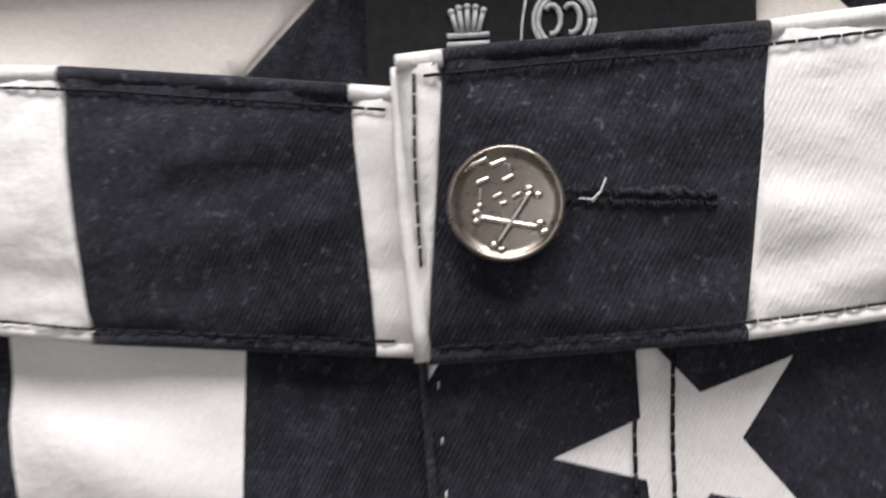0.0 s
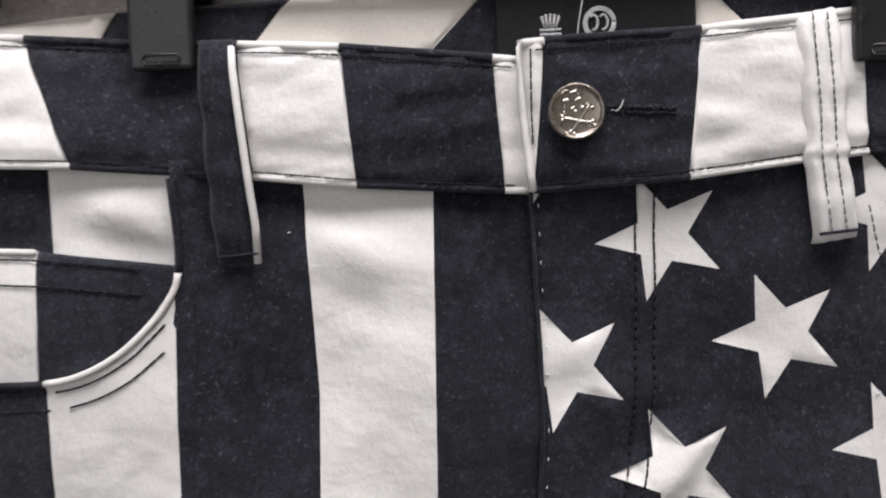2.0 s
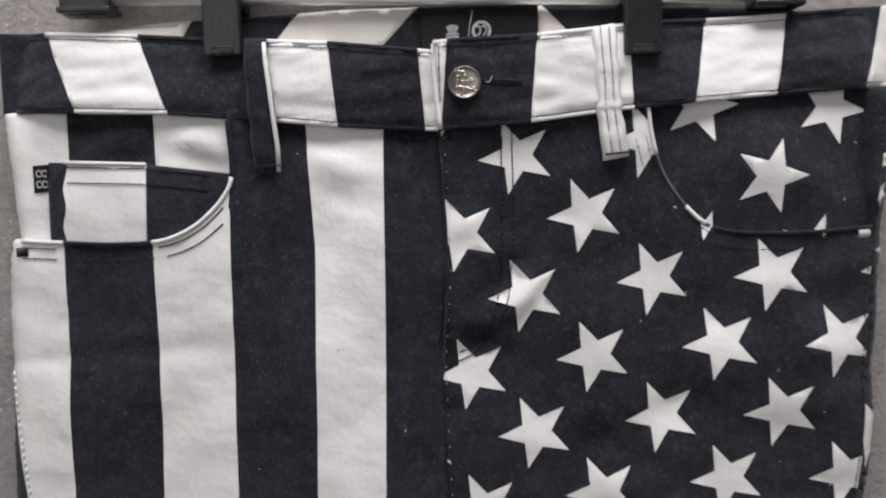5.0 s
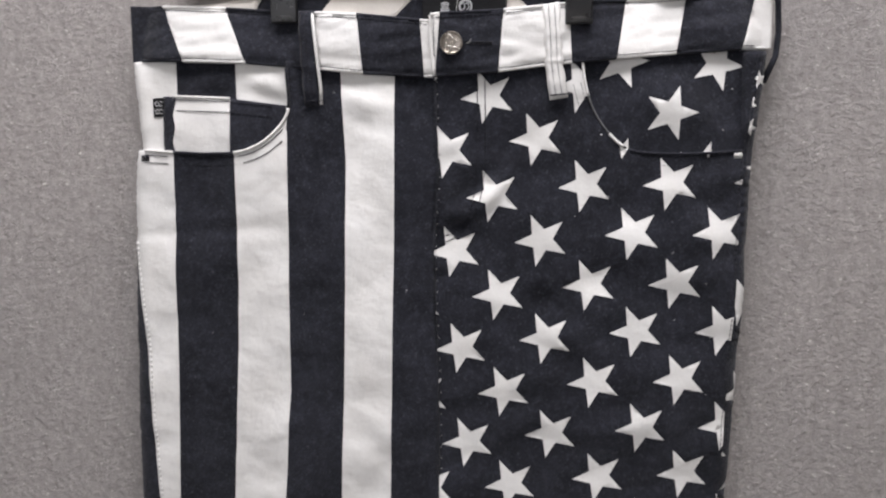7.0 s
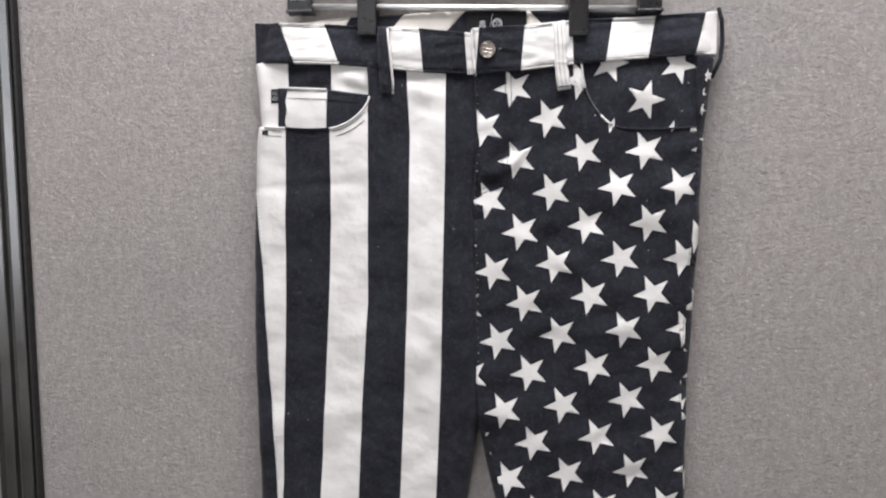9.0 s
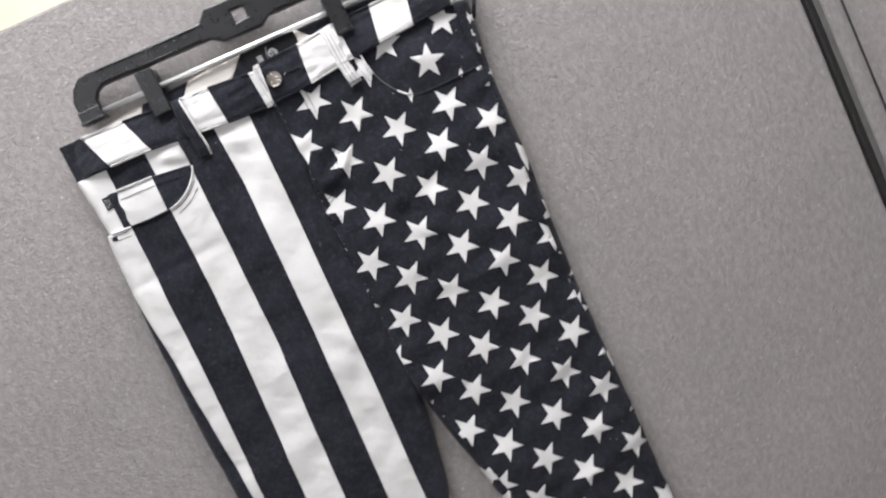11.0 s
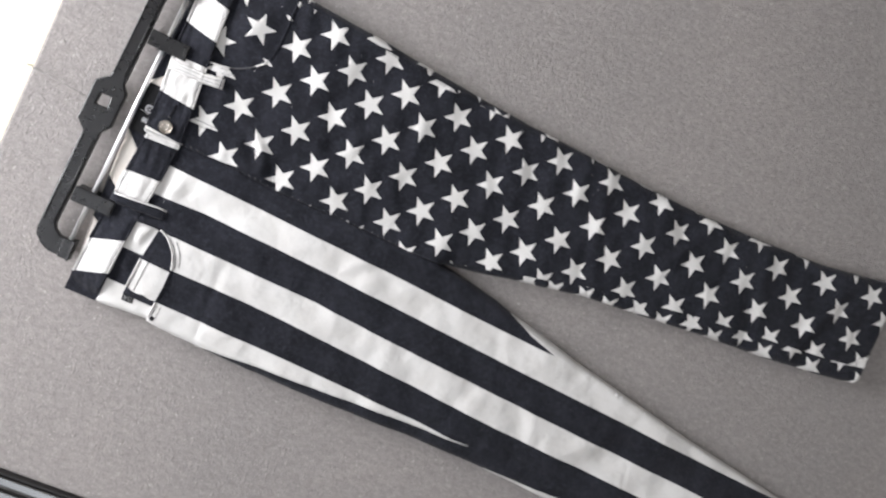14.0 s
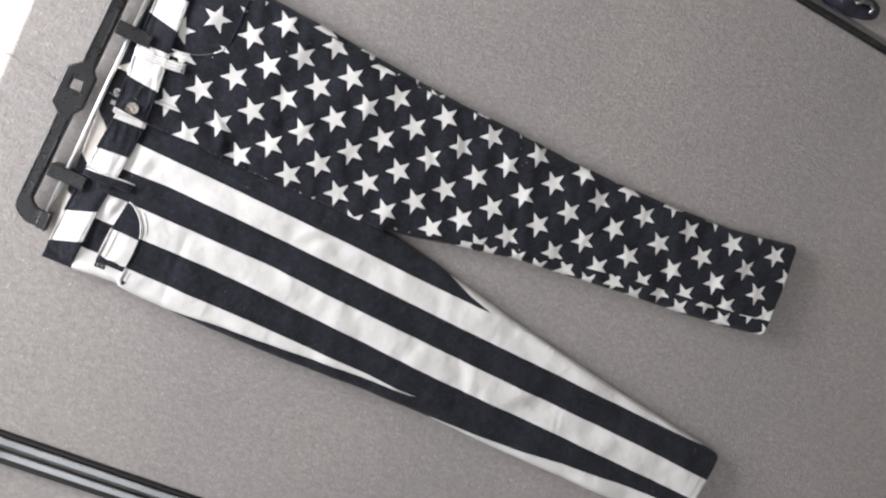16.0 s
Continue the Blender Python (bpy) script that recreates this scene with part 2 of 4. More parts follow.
def sheet(name, outline, cuts, mats, paint, front, rounds, back, res, parent, label=""):
    """Cloth with an outline in millimetres, cut along printed edges, so that every print has its own faces.
    paint(P): the material index of points; front(P): the depth of the outer face in metres;
    rounds: (line, radius in mm, depth in m) along which the cloth turns back; back: depth of its rear face."""
    rng = np.random.RandomState(len(name) * 7 + len(outline))
    O = resample(outline + [outline[0]], res)[:-1]
    A = np.array(O)
    lo, hi = A.min(0), A.max(0)
    gx, gy = np.meshgrid(np.arange(lo[0], hi[0], res), np.arange(lo[1], hi[1], res * 0.87))
    gx[1::2] += res / 2
    G = np.stack([gx.ravel(), gy.ravel()], 1) + rng.uniform(-0.12, 0.12, (gx.size, 2)) * res
    G = G[inside(G, O)]
    G = G[dist_to(G, O + [O[0]]) > res * 0.35]
    verts, edges = [Vector(p) for p in O], [(i, (i + 1) % len(O)) for i in range(len(O))]
    for c in cuts:
        s = len(verts)
        verts += [Vector(p) for p in c]
        edges += [(s + i, s + i + 1) for i in range(len(c) - 1)]
    verts += [Vector(p) for p in G]
    from_cdt = bpy_geometry.delaunay_2d_cdt(verts, edges, [], 0, 0.01)
    V = np.array([(v[0], v[1]) for v in from_cdt[0]])
    T = np.array([f for f in from_cdt[2]])
    C = V[T].mean(1)
    keep = inside(C, O)
    T, C = T[keep], C[keep]
    y = front(V).astype(float)
    for line, radius, depth in rounds:
        d = np.clip(dist_to(V, line) / radius, 0, 1)
        y = y + depth * (1 - np.sqrt(np.clip(1 - (1 - d) ** 2, 0, 1)))
    y = np.minimum(y, back - 0.0005)
    idx = paint(C)
    a, b, c = V[T[:, 0]], V[T[:, 1]], V[T[:, 2]]
    area = (b[:, 0] - a[:, 0]) * (c[:, 1] - a[:, 1]) - (b[:, 1] - a[:, 1]) * (c[:, 0] - a[:, 0])
    T[area < 0] = T[area < 0][:, ::-1]
    used = np.unique(T)
    new_i = np.full(len(V), -1)
    new_i[used] = np.arange(len(used))
    T = new_i[T]
    co = np.stack([V[used, 0] / 1000, y[used], V[used, 1] / 1000], 1)
    # rear wall and rear face
    E = {}
    for t in T:
        for i in range(3):
            E[(t[i], t[(i + 1) % 3])] = 1
    rim = [(i, j) for i, j in E if (j, i) not in E]
    rv = sorted({i for e in rim for i in e})
    at = {i: len(co) + k for k, i in enumerate(rv)}
    rear = co[rv].copy()
    rear[:, 1] = back
    co = np.concatenate([co, rear])
    faces = [tuple(int(i) for i in t) for t in T]
    n_front = len(faces)
    faces += [(int(j), int(i), int(at[i]), int(at[j])) for i, j in rim]
    me = bpy.data.meshes.new(name)
    me.from_pydata([tuple(p) for p in co], [], faces)
    for m in mats:
        me.materials.append(m)
    rim_paint = {}
    for k, t in enumerate(T):
        for i in range(3):
            rim_paint[(t[i], t[(i + 1) % 3])] = int(idx[k])
    mi = [int(i) for i in idx] + [rim_paint[e] for e in rim]
    me.polygons.foreach_set("material_index", mi)
    me.polygons.foreach_set("use_smooth", [True] * len(faces))
    me.update()
    ob = new(name, me)
    ob.parent = parent
    if label:
        tagged(ob, label)
    return ob


import mathutils.geometry as bpy_geometry

_r = np.random.RandomState(5)
_W = [(_r.uniform(-1, 1), _r.uniform(0.3, 1), _r.uniform(0, 6.28), _r.uniform(0.6, 1.6)) for _ in range(26)]


def ripple(P, size, seed=0, sx=1.0, sz=1.0):
    """Soft irregular unevenness between about -1 and 1; size in millimetres."""
    x, z = P[:, 0] / size * sx, P[:, 1] / size * sz
    v = np.zeros(len(P))
    for k in range(9):
        a, b, ph, f = _W[(k + seed * 5) % 26]
        v += np.sin(6.28 * f * (a * x + b * z) + ph + seed + 1.3 * np.sin(3.1 * (b * x - a * z) + ph))
    return v / 4.5


def dent(P, x, z, rx, rz, turn=0.0):
    c, s = math.cos(turn), math.sin(turn)
    u, w = P[:, 0] - x, P[:, 1] - z
    return np.exp(-(((u * c + w * s) / rx) ** 2 + ((w * c - u * s) / rz) ** 2))


def stitches(name, line, depth, m, parent, length=2.6, gap=1.0, width=0.6, label="", lift=0.0):
    """A row of thread stitches along a line in millimetres; depth(P): the cloth's outer face."""
    pts = np.array(resample(smooth_line(line, 5), 0.4))
    s = np.concatenate([[0], np.cumsum(np.hypot(*np.diff(pts, axis=0).T))])
    bm = bmesh.new()
    t = 0.0
    while t + length < s[-1]:
        q = np.array([[np.interp(t + u * length, s, pts[:, 0]), np.interp(t + u * length, s, pts[:, 1])] for u in (0, 0.5, 1)])
        y = depth(q) - lift
        c = [(q[0, 0] / 1000, y[0] + 0.0001, q[0, 1] / 1000), (q[1, 0] / 1000, y[1] - 0.0003, q[1, 1] / 1000), (q[2, 0] / 1000, y[2] + 0.0001, q[2, 1] / 1000)]
        add_tube(bm, c, width / 2000, 5)
        t += length + gap
    return tagged(finish(name, bm, m, parent), label, kind="stuff")


# ---- the room ----
WALL_Y = 0.0245
def felt_board(name, x0, x1, z1, label):
    bm = bmesh.new()
    add_box(bm, (x0, WALL_Y, 0.02), (x1, WALL_Y + 0.03, z1), 0.004)
    return tagged(finish(name, bm, FELT, smooth=False), label, "display panel", kind="structure")


felt_board("panel_main", -0.482, 0.571, 1.669, "grey felt-covered display panel behind the hanging jeans")
felt_board("panel_far", 0.5885, 1.7, 1.669, "grey felt-covered display panel past the black trim")
felt_board("panel_side", -1.7, -0.523, 1.669, "grey felt-covered display panel beyond the chrome upright")

upright = thing("upright_post", "chrome shop-fitting upright with black rubber edges", "post", kind="structure")
for x0, x1 in ((-0.5235, -0.515), (-0.485, -0.4815)):
    box("gasket", (x0, 0.0165, 0.02), (x1, 0.05, 1.684), RUBBER, upright, 0.0015)
for x0, x1 in ((-0.515, -0.503), (-0.497, -0.485)):
    bm = bmesh.new()
    add_box(bm, (x0, 0.013, 0.02), (x1, 0.045, 1.689), 0.0022, 4)
    finish("chrome_rail", bm, CHROME, upright, "bright chrome rail", smooth=False)
box("channel", (-0.503, 0.021, 0.02), (-0.497, 0.045, 1.684), STEEL_GREY, upright, 0.0)

edge = thing("panel_edge", "black trim along the edge of the felt panel", "trim", kind="structure")
box("edge_strip", (0.571, 0.0195, 0.02), (0.580, 0.05, 1.669), RUBBER, edge, 0.002)
box("edge_cover", (0.580, 0.0215, 0.02), (0.588, 0.05, 1.669), STEEL_GREY, edge, 0.0015)

tagged(box("floor", (-3, -2.6, -0.05), (3, 2.2, 0.0), FLOOR_MAT), "grey vinyl shop floor", "floor", kind="structure")
tagged(box("ceiling", (-3, -2.6, 2.7), (3, 2.2, 2.8), ROOM_PAINT), "white painted ceiling", "ceiling", kind="structure")
tagged(box("wall_back", (-3, 2.0, 0.0), (3, 2.2, 2.7), PLASTER), "bright cream painted wall beyond the panels", "wall", kind="structure")
tagged(box("wall_left", (-3.1, -2.6, 0.0), (-3, 2.2, 2.7), ROOM_PAINT), "white painted room wall", "wall", kind="structure")
tagged(box("wall_right", (3, -2.6, 0.0), (3.1, 2.2, 2.7), ROOM_PAINT), "white painted room wall", "wall", kind="structure")
front_wall = thing("wall_front", "white painted room wall with an opening for the added window", "wall", kind="structure")
for a, b in (((-3, 0), (-2.4, 2.7)), ((0.0, 0), (3, 2.7)), ((-2.4, 0), (0.0, 0.95)), ((-2.4, 2.55), (0.0, 2.7))):
    box("wall_piece", (a[0], -2.6, a[1]), (b[0], -2.45, b[1]), ROOM_PAINT, front_wall)
panel_lamp = thing("ceiling_light", "flat white ceiling light panel", "ceiling light")
box("frame", (-0.53, -0.88, 2.66), (0.73, -0.22, 2.70), ROOM_PAINT, panel_lamp, 0.004)

box("diffuser", (-0.50, -0.85, 2.652), (0.70, -0.25, 2.66), ROOM_PAINT, panel_lamp, 0.002)
# unseen window, added to house the fill light from the front
window = thing("unseen_window", "white framed unseen window added around the front fill light", "window", kind="structure")
for a, b in (((-2.4, 0.95), (-2.34, 2.55)), ((-0.06, 0.95), (0.0, 2.55)), ((-2.34, 0.95), (-0.06, 1.01)), ((-2.34, 2.49), (-0.06, 2.55)), ((-1.23, 1.01), (-1.17, 2.49))):
    box("window_frame", (a[0], -2.56, a[1]), (b[0], -2.50, b[1]), ROOM_PAINT, window)
for x0, x1 in ((-2.34, -1.23), (-1.17, -0.06)):
    box("pane", (x0, -2.532, 1.01), (x1, -2.526, 2.49), GLASS, window).visible_shadow = False

# ---- the jeans ----
jeans = thing("jeans", "black and white jeans, striped and starred legs, hung from clip hanger", "jeans")
jeans.location.y = 0.005

# outlines in millimetres, x to the right and z up
FLY = [(-12, 1492), (-11, 1454), (-10, 1414), (-13, 1374), (-14, 1354), (-13, 1293), (-12, 1251), (-13, 1174), (-11, 1125)]
L_OUT = [(-225, 1431), (-227, 1416), (-229, 1390), (-231, 1355), (-236, 1290), (-238, 1186), (-236, 1090), (-237, 1000), (-239, 939), (-246, 834), (-250, 711), (-254, 625), (-257, 492)]
L_IN = [(-11, 1125), (-17, 1084), (-25.5, 1034), (-33.5, 1004), (-41, 960), (-55.5, 895), (-72.5, 798), (-92, 686), (-108, 571), (-122, 477)]
R_IN = [(-11, 1125), (-3, 1082), (9, 1033), (17, 991), (30, 931), (38, 856), (50, 761), (59, 661), (72, 559), (82, 506)]
R_OUT = [(217, 1492), (213, 1460), (209, 1425), (207, 1400), (205, 1334), (201, 1257), (197, 1168), (195, 1100), (195, 1013), (193, 934), (194, 835), (200, 736), (209, 635), (218, 585), (231, 521)]
L_POCKET = smooth_line([(-117, 1492), (-116, 1462), (-120, 1450), (-131, 1438), (-143, 1431), (-156, 1428), (-178, 1427.5), (-200, 1429), (-225, 1431)])
R_POCKET = smooth_line([(91, 1492), (94, 1470), (101, 1452), (113, 1435), (125, 1426), (141, 1423), (170, 1422.5), (203, 1424)])

L_OUT = [(x - 3 - 2 * min(1, max(0, (z - 1280) / 90)), z) for x, z in L_OUT]
R_OUT = [(x + 4, z) for x, z in R_OUT]

B1 = [(-197, 1500), (-200, 1429), (-202, 1377), (-203, 1336), (-205, 1252), (-209, 1165), (-213, 1066), (-219, 985)]
B2 = [(-154, 1500), (-156, 1420), (-157, 1335), (-161, 1251), (-168, 1150), (-182, 943), (-191, 742), (-197, 634), (-206, 470)]
B3 = [(-117, 1500), (-119, 1376), (-122, 1251), (-129, 1160), (-140, 964), (-150, 763), (-158, 600), (-168, 470)]
B4 = [(-80, 1500), (-77, 1420), (-79, 1334), (-82, 1251), (-86, 1166), (-96, 983), (-105, 783), (-113, 622), (-119, 480)]
B5 = [(-40, 1500), (-42, 1400), (-44, 1334), (-46, 1272), (-49, 1174), (-55, 1057), (-58, 953), (-58, 897), (-56, 860)]
SIDE = [(-248, 1500), (-240, 1410), (-234, 1364), (-228.5, 1300), (-226, 1230), (-224, 1172), (-220.5, 1100), (-219, 985), (-238, 950), (-238, 868), (-236, 801), (-230, 724), (-226, 621), (-224, 470)]
SLIVER = [(-32, 1012), (-47, 975), (-56.5, 940), (-67, 897)]


def x_left(P):
    """How far a point lies to the fly's side of the left pocket."""
    return P[:, 0] + 125


def fold(P, x, z, rx, rz, turn, depth):
    """A soft crease: a ridge on one side and a hollow on the other."""
    c, s = math.cos(turn), math.sin(turn)
    u, w = (P[:, 0] - x) * c + (P[:, 1] - z) * s, (P[:, 1] - z) * c - (P[:, 0] - x) * s
    return depth * 1.6 * (w / rz) * np.exp(-(u / rx) ** 2 - (w / rz) ** 2)


def leg_left_y(P):
    z = P[:, 1]
    y = -0.004 + 0.0022 * ripple(P, 120, 1) * np.clip((1480 - z) / 120, 0.15, 1) + 0.0009 * ripple(P, 60, 4, 0.8, 0.9) - 0.004 * dent(P, -150, 1450, 70, 70) + 0.0005 * ripple(P, 34, 2, 0.9, 0.8) + 0.00022 * ripple(P, 15, 3, 1.0, 1.0)
    y += fold(P, -168, 1016, 42, 14, -0.25, 0.0018) + fold(P, -160, 926, 34, 12, 0.35, 0.0016) - fold(P, -172, 835, 40, 20, -0.9, 0.0026)
    y += fold(P, -172, 690, 45, 24, -0.95, 0.0034) + fold(P, -150, 1150, 50, 14, 0.2, 0.0014) + fold(P, -65, 1010, 30, 12, 0.3, 0.0014) - fold(P, -60, 1195, 22, 14, 0.9, 0.0024) + 0.0013 * dent(P, -172, 760, 22, 1.8, 0.25) + 0.0010 * dent(P, -140, 842, 16, 1.8, 0.9)
    y += 0.0015 * dent(P, -180, 1372, 60, 5, 0.05) - 0.0014 * dent(P, -60, 1290, 30, 14, 0.7) - fold(P, -60, 1220, 20, 10, -0.8, 0.0018)
    y += 0.0042 * np.clip((z - 1440) / 40, 0, 1) ** 2 * np.clip((x_left(P)) / 40, 0, 1)
    y += 0.0016 * dent(P, -25, 1440, 9, 60) - 0.0012 * dent(P, -60, 1450, 18, 25, 0.8)
    y += 0.0017 * dent(P, -70, 1474, 20, 5, -0.3) - 0.0022 * dent(P, -58, 1462, 24, 7, -0.45) + 0.0010 * dent(P, -66, 1448, 20, 6, -0.5)
    return y + 0.006 * dent(P, -85, 1437, 34, 42)


def leg_right_y(P):
    z = P[:, 1]
    y = -0.004 + 0.0022 * ripple(P, 120, 3) * np.clip((1480 - z) / 120, 0.15, 1) + 0.0014 * ripple(P, 60, 1, 0.5, 1.2) - 0.005 * np.clip((P[:, 0] - 110) / 60, 0, 1) * np.clip((z - 1200) / 100, 0, 1) + 0.0008 * ripple(P, 34, 4, 0.7, 1.0)
    y -= 0.0014 * np.clip(1 - (P[:, 0] - along(FLY, z)) / 45, 0, 1) * (z > 1340)
    y += -0.0026 * dent(P, 31, 1399, 24, 4.5, 0.95) + 0.0024 * dent(P, 20, 1400, 20, 6, 0.9) - 0.0018 * dent(P, 2, 1383, 18, 5, 0.5) + 0.0022 * dent(P, 8, 1374, 18, 5, 0.4)
    y += 0.0016 * dent(P, 12, 1440, 8, 14, 0.4) + 0.0018 * dent(P, 14, 1402, 8, 16, -0.5) + 0.0014 * dent(P, 40, 1420, 16, 7, -0.6) - 0.0010 * dent(P, 6, 1432, 12, 5, 0.3) - 0.0012 * dent(P, 8, 1420, 6, 10)
    y += fold(P, 60, 1310, 70, 12, -0.5, 0.0022) + fold(P, 110, 700, 60, 14, 0.4, 0.0026) + fold(P, 150, 840, 50, 12, -0.4, 0.0030) + fold(P, 100, 960, 60, 12, 0.3, 0.0022)
    y += fold(P, 150, 1120, 50, 14, 0.5, 0.0022) - fold(P, 130, 600, 60, 14, -0.3, 0.0026) + fold(P, 20, 1400, 22, 10, 0.7, 0.0022) - fold(P, 8, 1375, 18, 7, -0.5, 0.0020) + fold(P, 178, 1375, 30, 16, -0.9, 0.0026)
    return y


def paint_left(P):
    x, z = P[:, 0], P[:, 1]
    b = [along(B, z) for B in (B1, B2, B3, B4, B5)]
    white = ((x > b[1]) & (x < b[2])) | ((x > b[3]) & (x < b[4])) | ((x < b[0]) & (z > 985))
    white |= (x > along(SLIVER, z)) & (z < 1012) & (z > 890)
    white |= (x > b[3]) & (z <= 897)
    side = x < along(SIDE, z)
    bw = z < 950
    white = np.where(side, bw, white)
    return np.where(white, 1, 0)


left_outline = L_POCKET[:-1] + L_OUT + [(-225, 486), (-200, 482), (-167, 477)] + L_IN[::-1][:-1] + FLY[::-1]
left_rounds = [(L_OUT, 12, 0.012), (L_IN, 10, 0.012), (FLY, 3, 0.0015)]


def left_depth(P):
    y = leg_left_y(P)
    for line, radius, depth in left_rounds:
        d = np.clip(dist_to(P, line) / radius, 0, 1)
        y = y + depth * (1 - np.sqrt(np.clip(1 - (1 - d) ** 2, 0, 1)))
    return y


sheet("striped_leg", left_outline, [resample(l, 6) for l in (B1, B2, B3, B4, B5, SIDE, SLIVER)], [NAVY, WHITE], paint_left,
      leg_left_y, left_rounds, 0.0185, 3.2, jeans, "trouser leg with broad navy-black and white stripes")


def star_poly(cx, cz, r, turn):
    return [(cx + (r if k % 2 == 0 else r * 0.405) * math.cos(math.radians(90 + turn + 36 * k)),
             cz + (r if k % 2 == 0 else r * 0.405) * math.sin(math.radians(90 + turn + 36 * k))) for k in range(10)]


def star_place(i, s):
    """Where the star of column i, s rows down, lies on the leg; the print follows the leg, which swings out towards the hem."""
    k = min(3, max(-2, i))
    x = 59.98 + 32.965 * k + 3.0914 * s - 0.0431 * s * k - 0.0218 * s ** 2 - 0.0359 * s ** 2 * k + 0.027 * s ** 3 + 0.0036 * s ** 3 * k - 0.0001 * s ** 4
    x += k * k * (0.1019 + 0.1932 * s - 0.0134 * s * s) - 0.3182 * k ** 3 + 31.3 * (i - k)
    z = 1434.61 + 3.2985 * k - 72.3371 * s + 0.0115 * s * k + 0.6866 * s ** 2 - 0.005 * s ** 2 * k - 0.1488 * s ** 3 - 0.0023 * s ** 3 * k + 0.0068 * s ** 4
    z += k * k * (0.0977 * s - 0.489) - 0.089 * k ** 3 + 0.6 * (i - k)
    return x, z - 5 * max(0, -s)


def star_field(shift=(0, 0), cols=range(-3, 7), rows=range(-2, 13), turn=21.0, size=19.6):
    """The printed star lattice."""
    out = []
    for i in cols:
        for j in rows:
            x, z = star_place(i, j + 0.5 * (i % 2))
            d = max(0, 1434 - z)
            out.append(star_poly(x + shift[0], z + shift[1], size, turn + math.degrees(math.atan(0.030 + 0.000124 * d))))
    return out


SEAM_OUT = [(x - 1.5 - 7.5 * min(1, max(0, (z - 1050) / 120)), z) for x, z in R_OUT]
SEAM_IN = [(x + 5 + 22 * min(1, (1125 - z) / 420), z) for x, z in R_IN]
front_stars = [p for p in star_field() if min(q[0] for q in p) < 225 and not (min(q[0] for q in p) > 165 and max(q[1] for q in p) > 1440)]
out_stars = [p for p in star_field((14, 22), range(3, 7)) if max(q[1] for q in p) < 1405]
out_stars += [star_poly(x, z, r, a) for x, z, r, a in ((213, 1473, 6.5, 10), (206, 1456, 6.0, 40), (206, 1440, 6.5, -20), (212, 1412, 7.0, 15))]
in_stars = [star_poly(60.9 + 15.2 * k, 778 - 78.2 * k, 18.5, 31) for k in range(-3, 4)] + [star_poly(65.7 + 11.4 * k, 660 - 79 * k, 18.5, 31) for k in range(-4, 3)]


def in_any(P, polys):
    r = np.zeros(len(P), bool)
    for p in polys:
        q = np.array(p)
        near = np.where((np.abs(P[:, 0] - q[:, 0].mean()) < 24) & (np.abs(P[:, 1] - q[:, 1].mean()) < 24))[0]
        if len(near):
            r[near] |= inside(P[near], p)
    return r


def paint_right(P):
    z = P[:, 1]
    out, inn = P[:, 0] > along(SEAM_OUT, z), (P[:, 0] < along(SEAM_IN, z)) & (z < 1125)
    return np.where(out, in_any(P, out_stars), np.where(inn, in_any(P, in_stars), in_any(P, front_stars))).astype(int)


right_outline = FLY + R_IN[1:] + [(110, 507), (155, 509)] + R_OUT[::-1] + [(203, 1492)] + R_POCKET[::-1]
right_rounds = [(R_OUT, 12, 0.012), (R_IN, 10, 0.012)]


def right_depth(P):
    y = leg_right_y(P)
    for line, radius, depth in right_rounds:
        d = np.clip(dist_to(P, line) / radius, 0, 1)
        y = y + depth * (1 - np.sqrt(np.clip(1 - (1 - d) ** 2, 0, 1)))
    return y


def clipped(polys, outline):
    """Outlines of the printed shapes that touch the cloth."""
    return [p + [p[0]] for p in polys if inside(np.array(p), outline).any()]


near_out = [p for p in out_stars if (np.array([q[0] for q in p]) > along(SEAM_OUT, np.array([q[1] for q in p]))).any()]
near_in = [p for p in in_stars if (np.array([q[0] for q in p]) < along(SEAM_IN, np.array([q[1] for q in p]))).any()]
star_cuts = clipped(front_stars + near_out + near_in, right_outline)
sheet("starred_leg", right_outline, star_cuts + [resample(SEAM_OUT, 6), resample(SEAM_IN, 6)], [NAVY, WHITE], paint_right,
      leg_right_y, right_rounds, 0.0185, 3.2, jeans, "navy-black trouser leg printed all over with white stars")

# pocket facings, set back behind the pocket mouths
FACE_L = [(-233, 1494), (-228, 1424), (-110, 1424), (-110, 1494)]


def face_l_y(P):
    return -0.001 + 0.0014 * ripple(P, 40, 2) - 0.003 * dent(P, -172, 1478, 16, 8) - 0.0036 * dent(P, -132, 1476, 15, 7, -0.35) + 0.0012 * dent(P, -128, 1466, 14, 4, -0.2) - 0.0012 * dent(P, -135, 1478, 12, 5, 0.3) + 0.002 * np.clip((-215 - P[:, 0]) / 15, 0, 1) ** 2


def paint_face_l(P):
    x, z = P[:, 0], P[:, 1]
    return ((x < -197) | (x > -154)).astype(int)


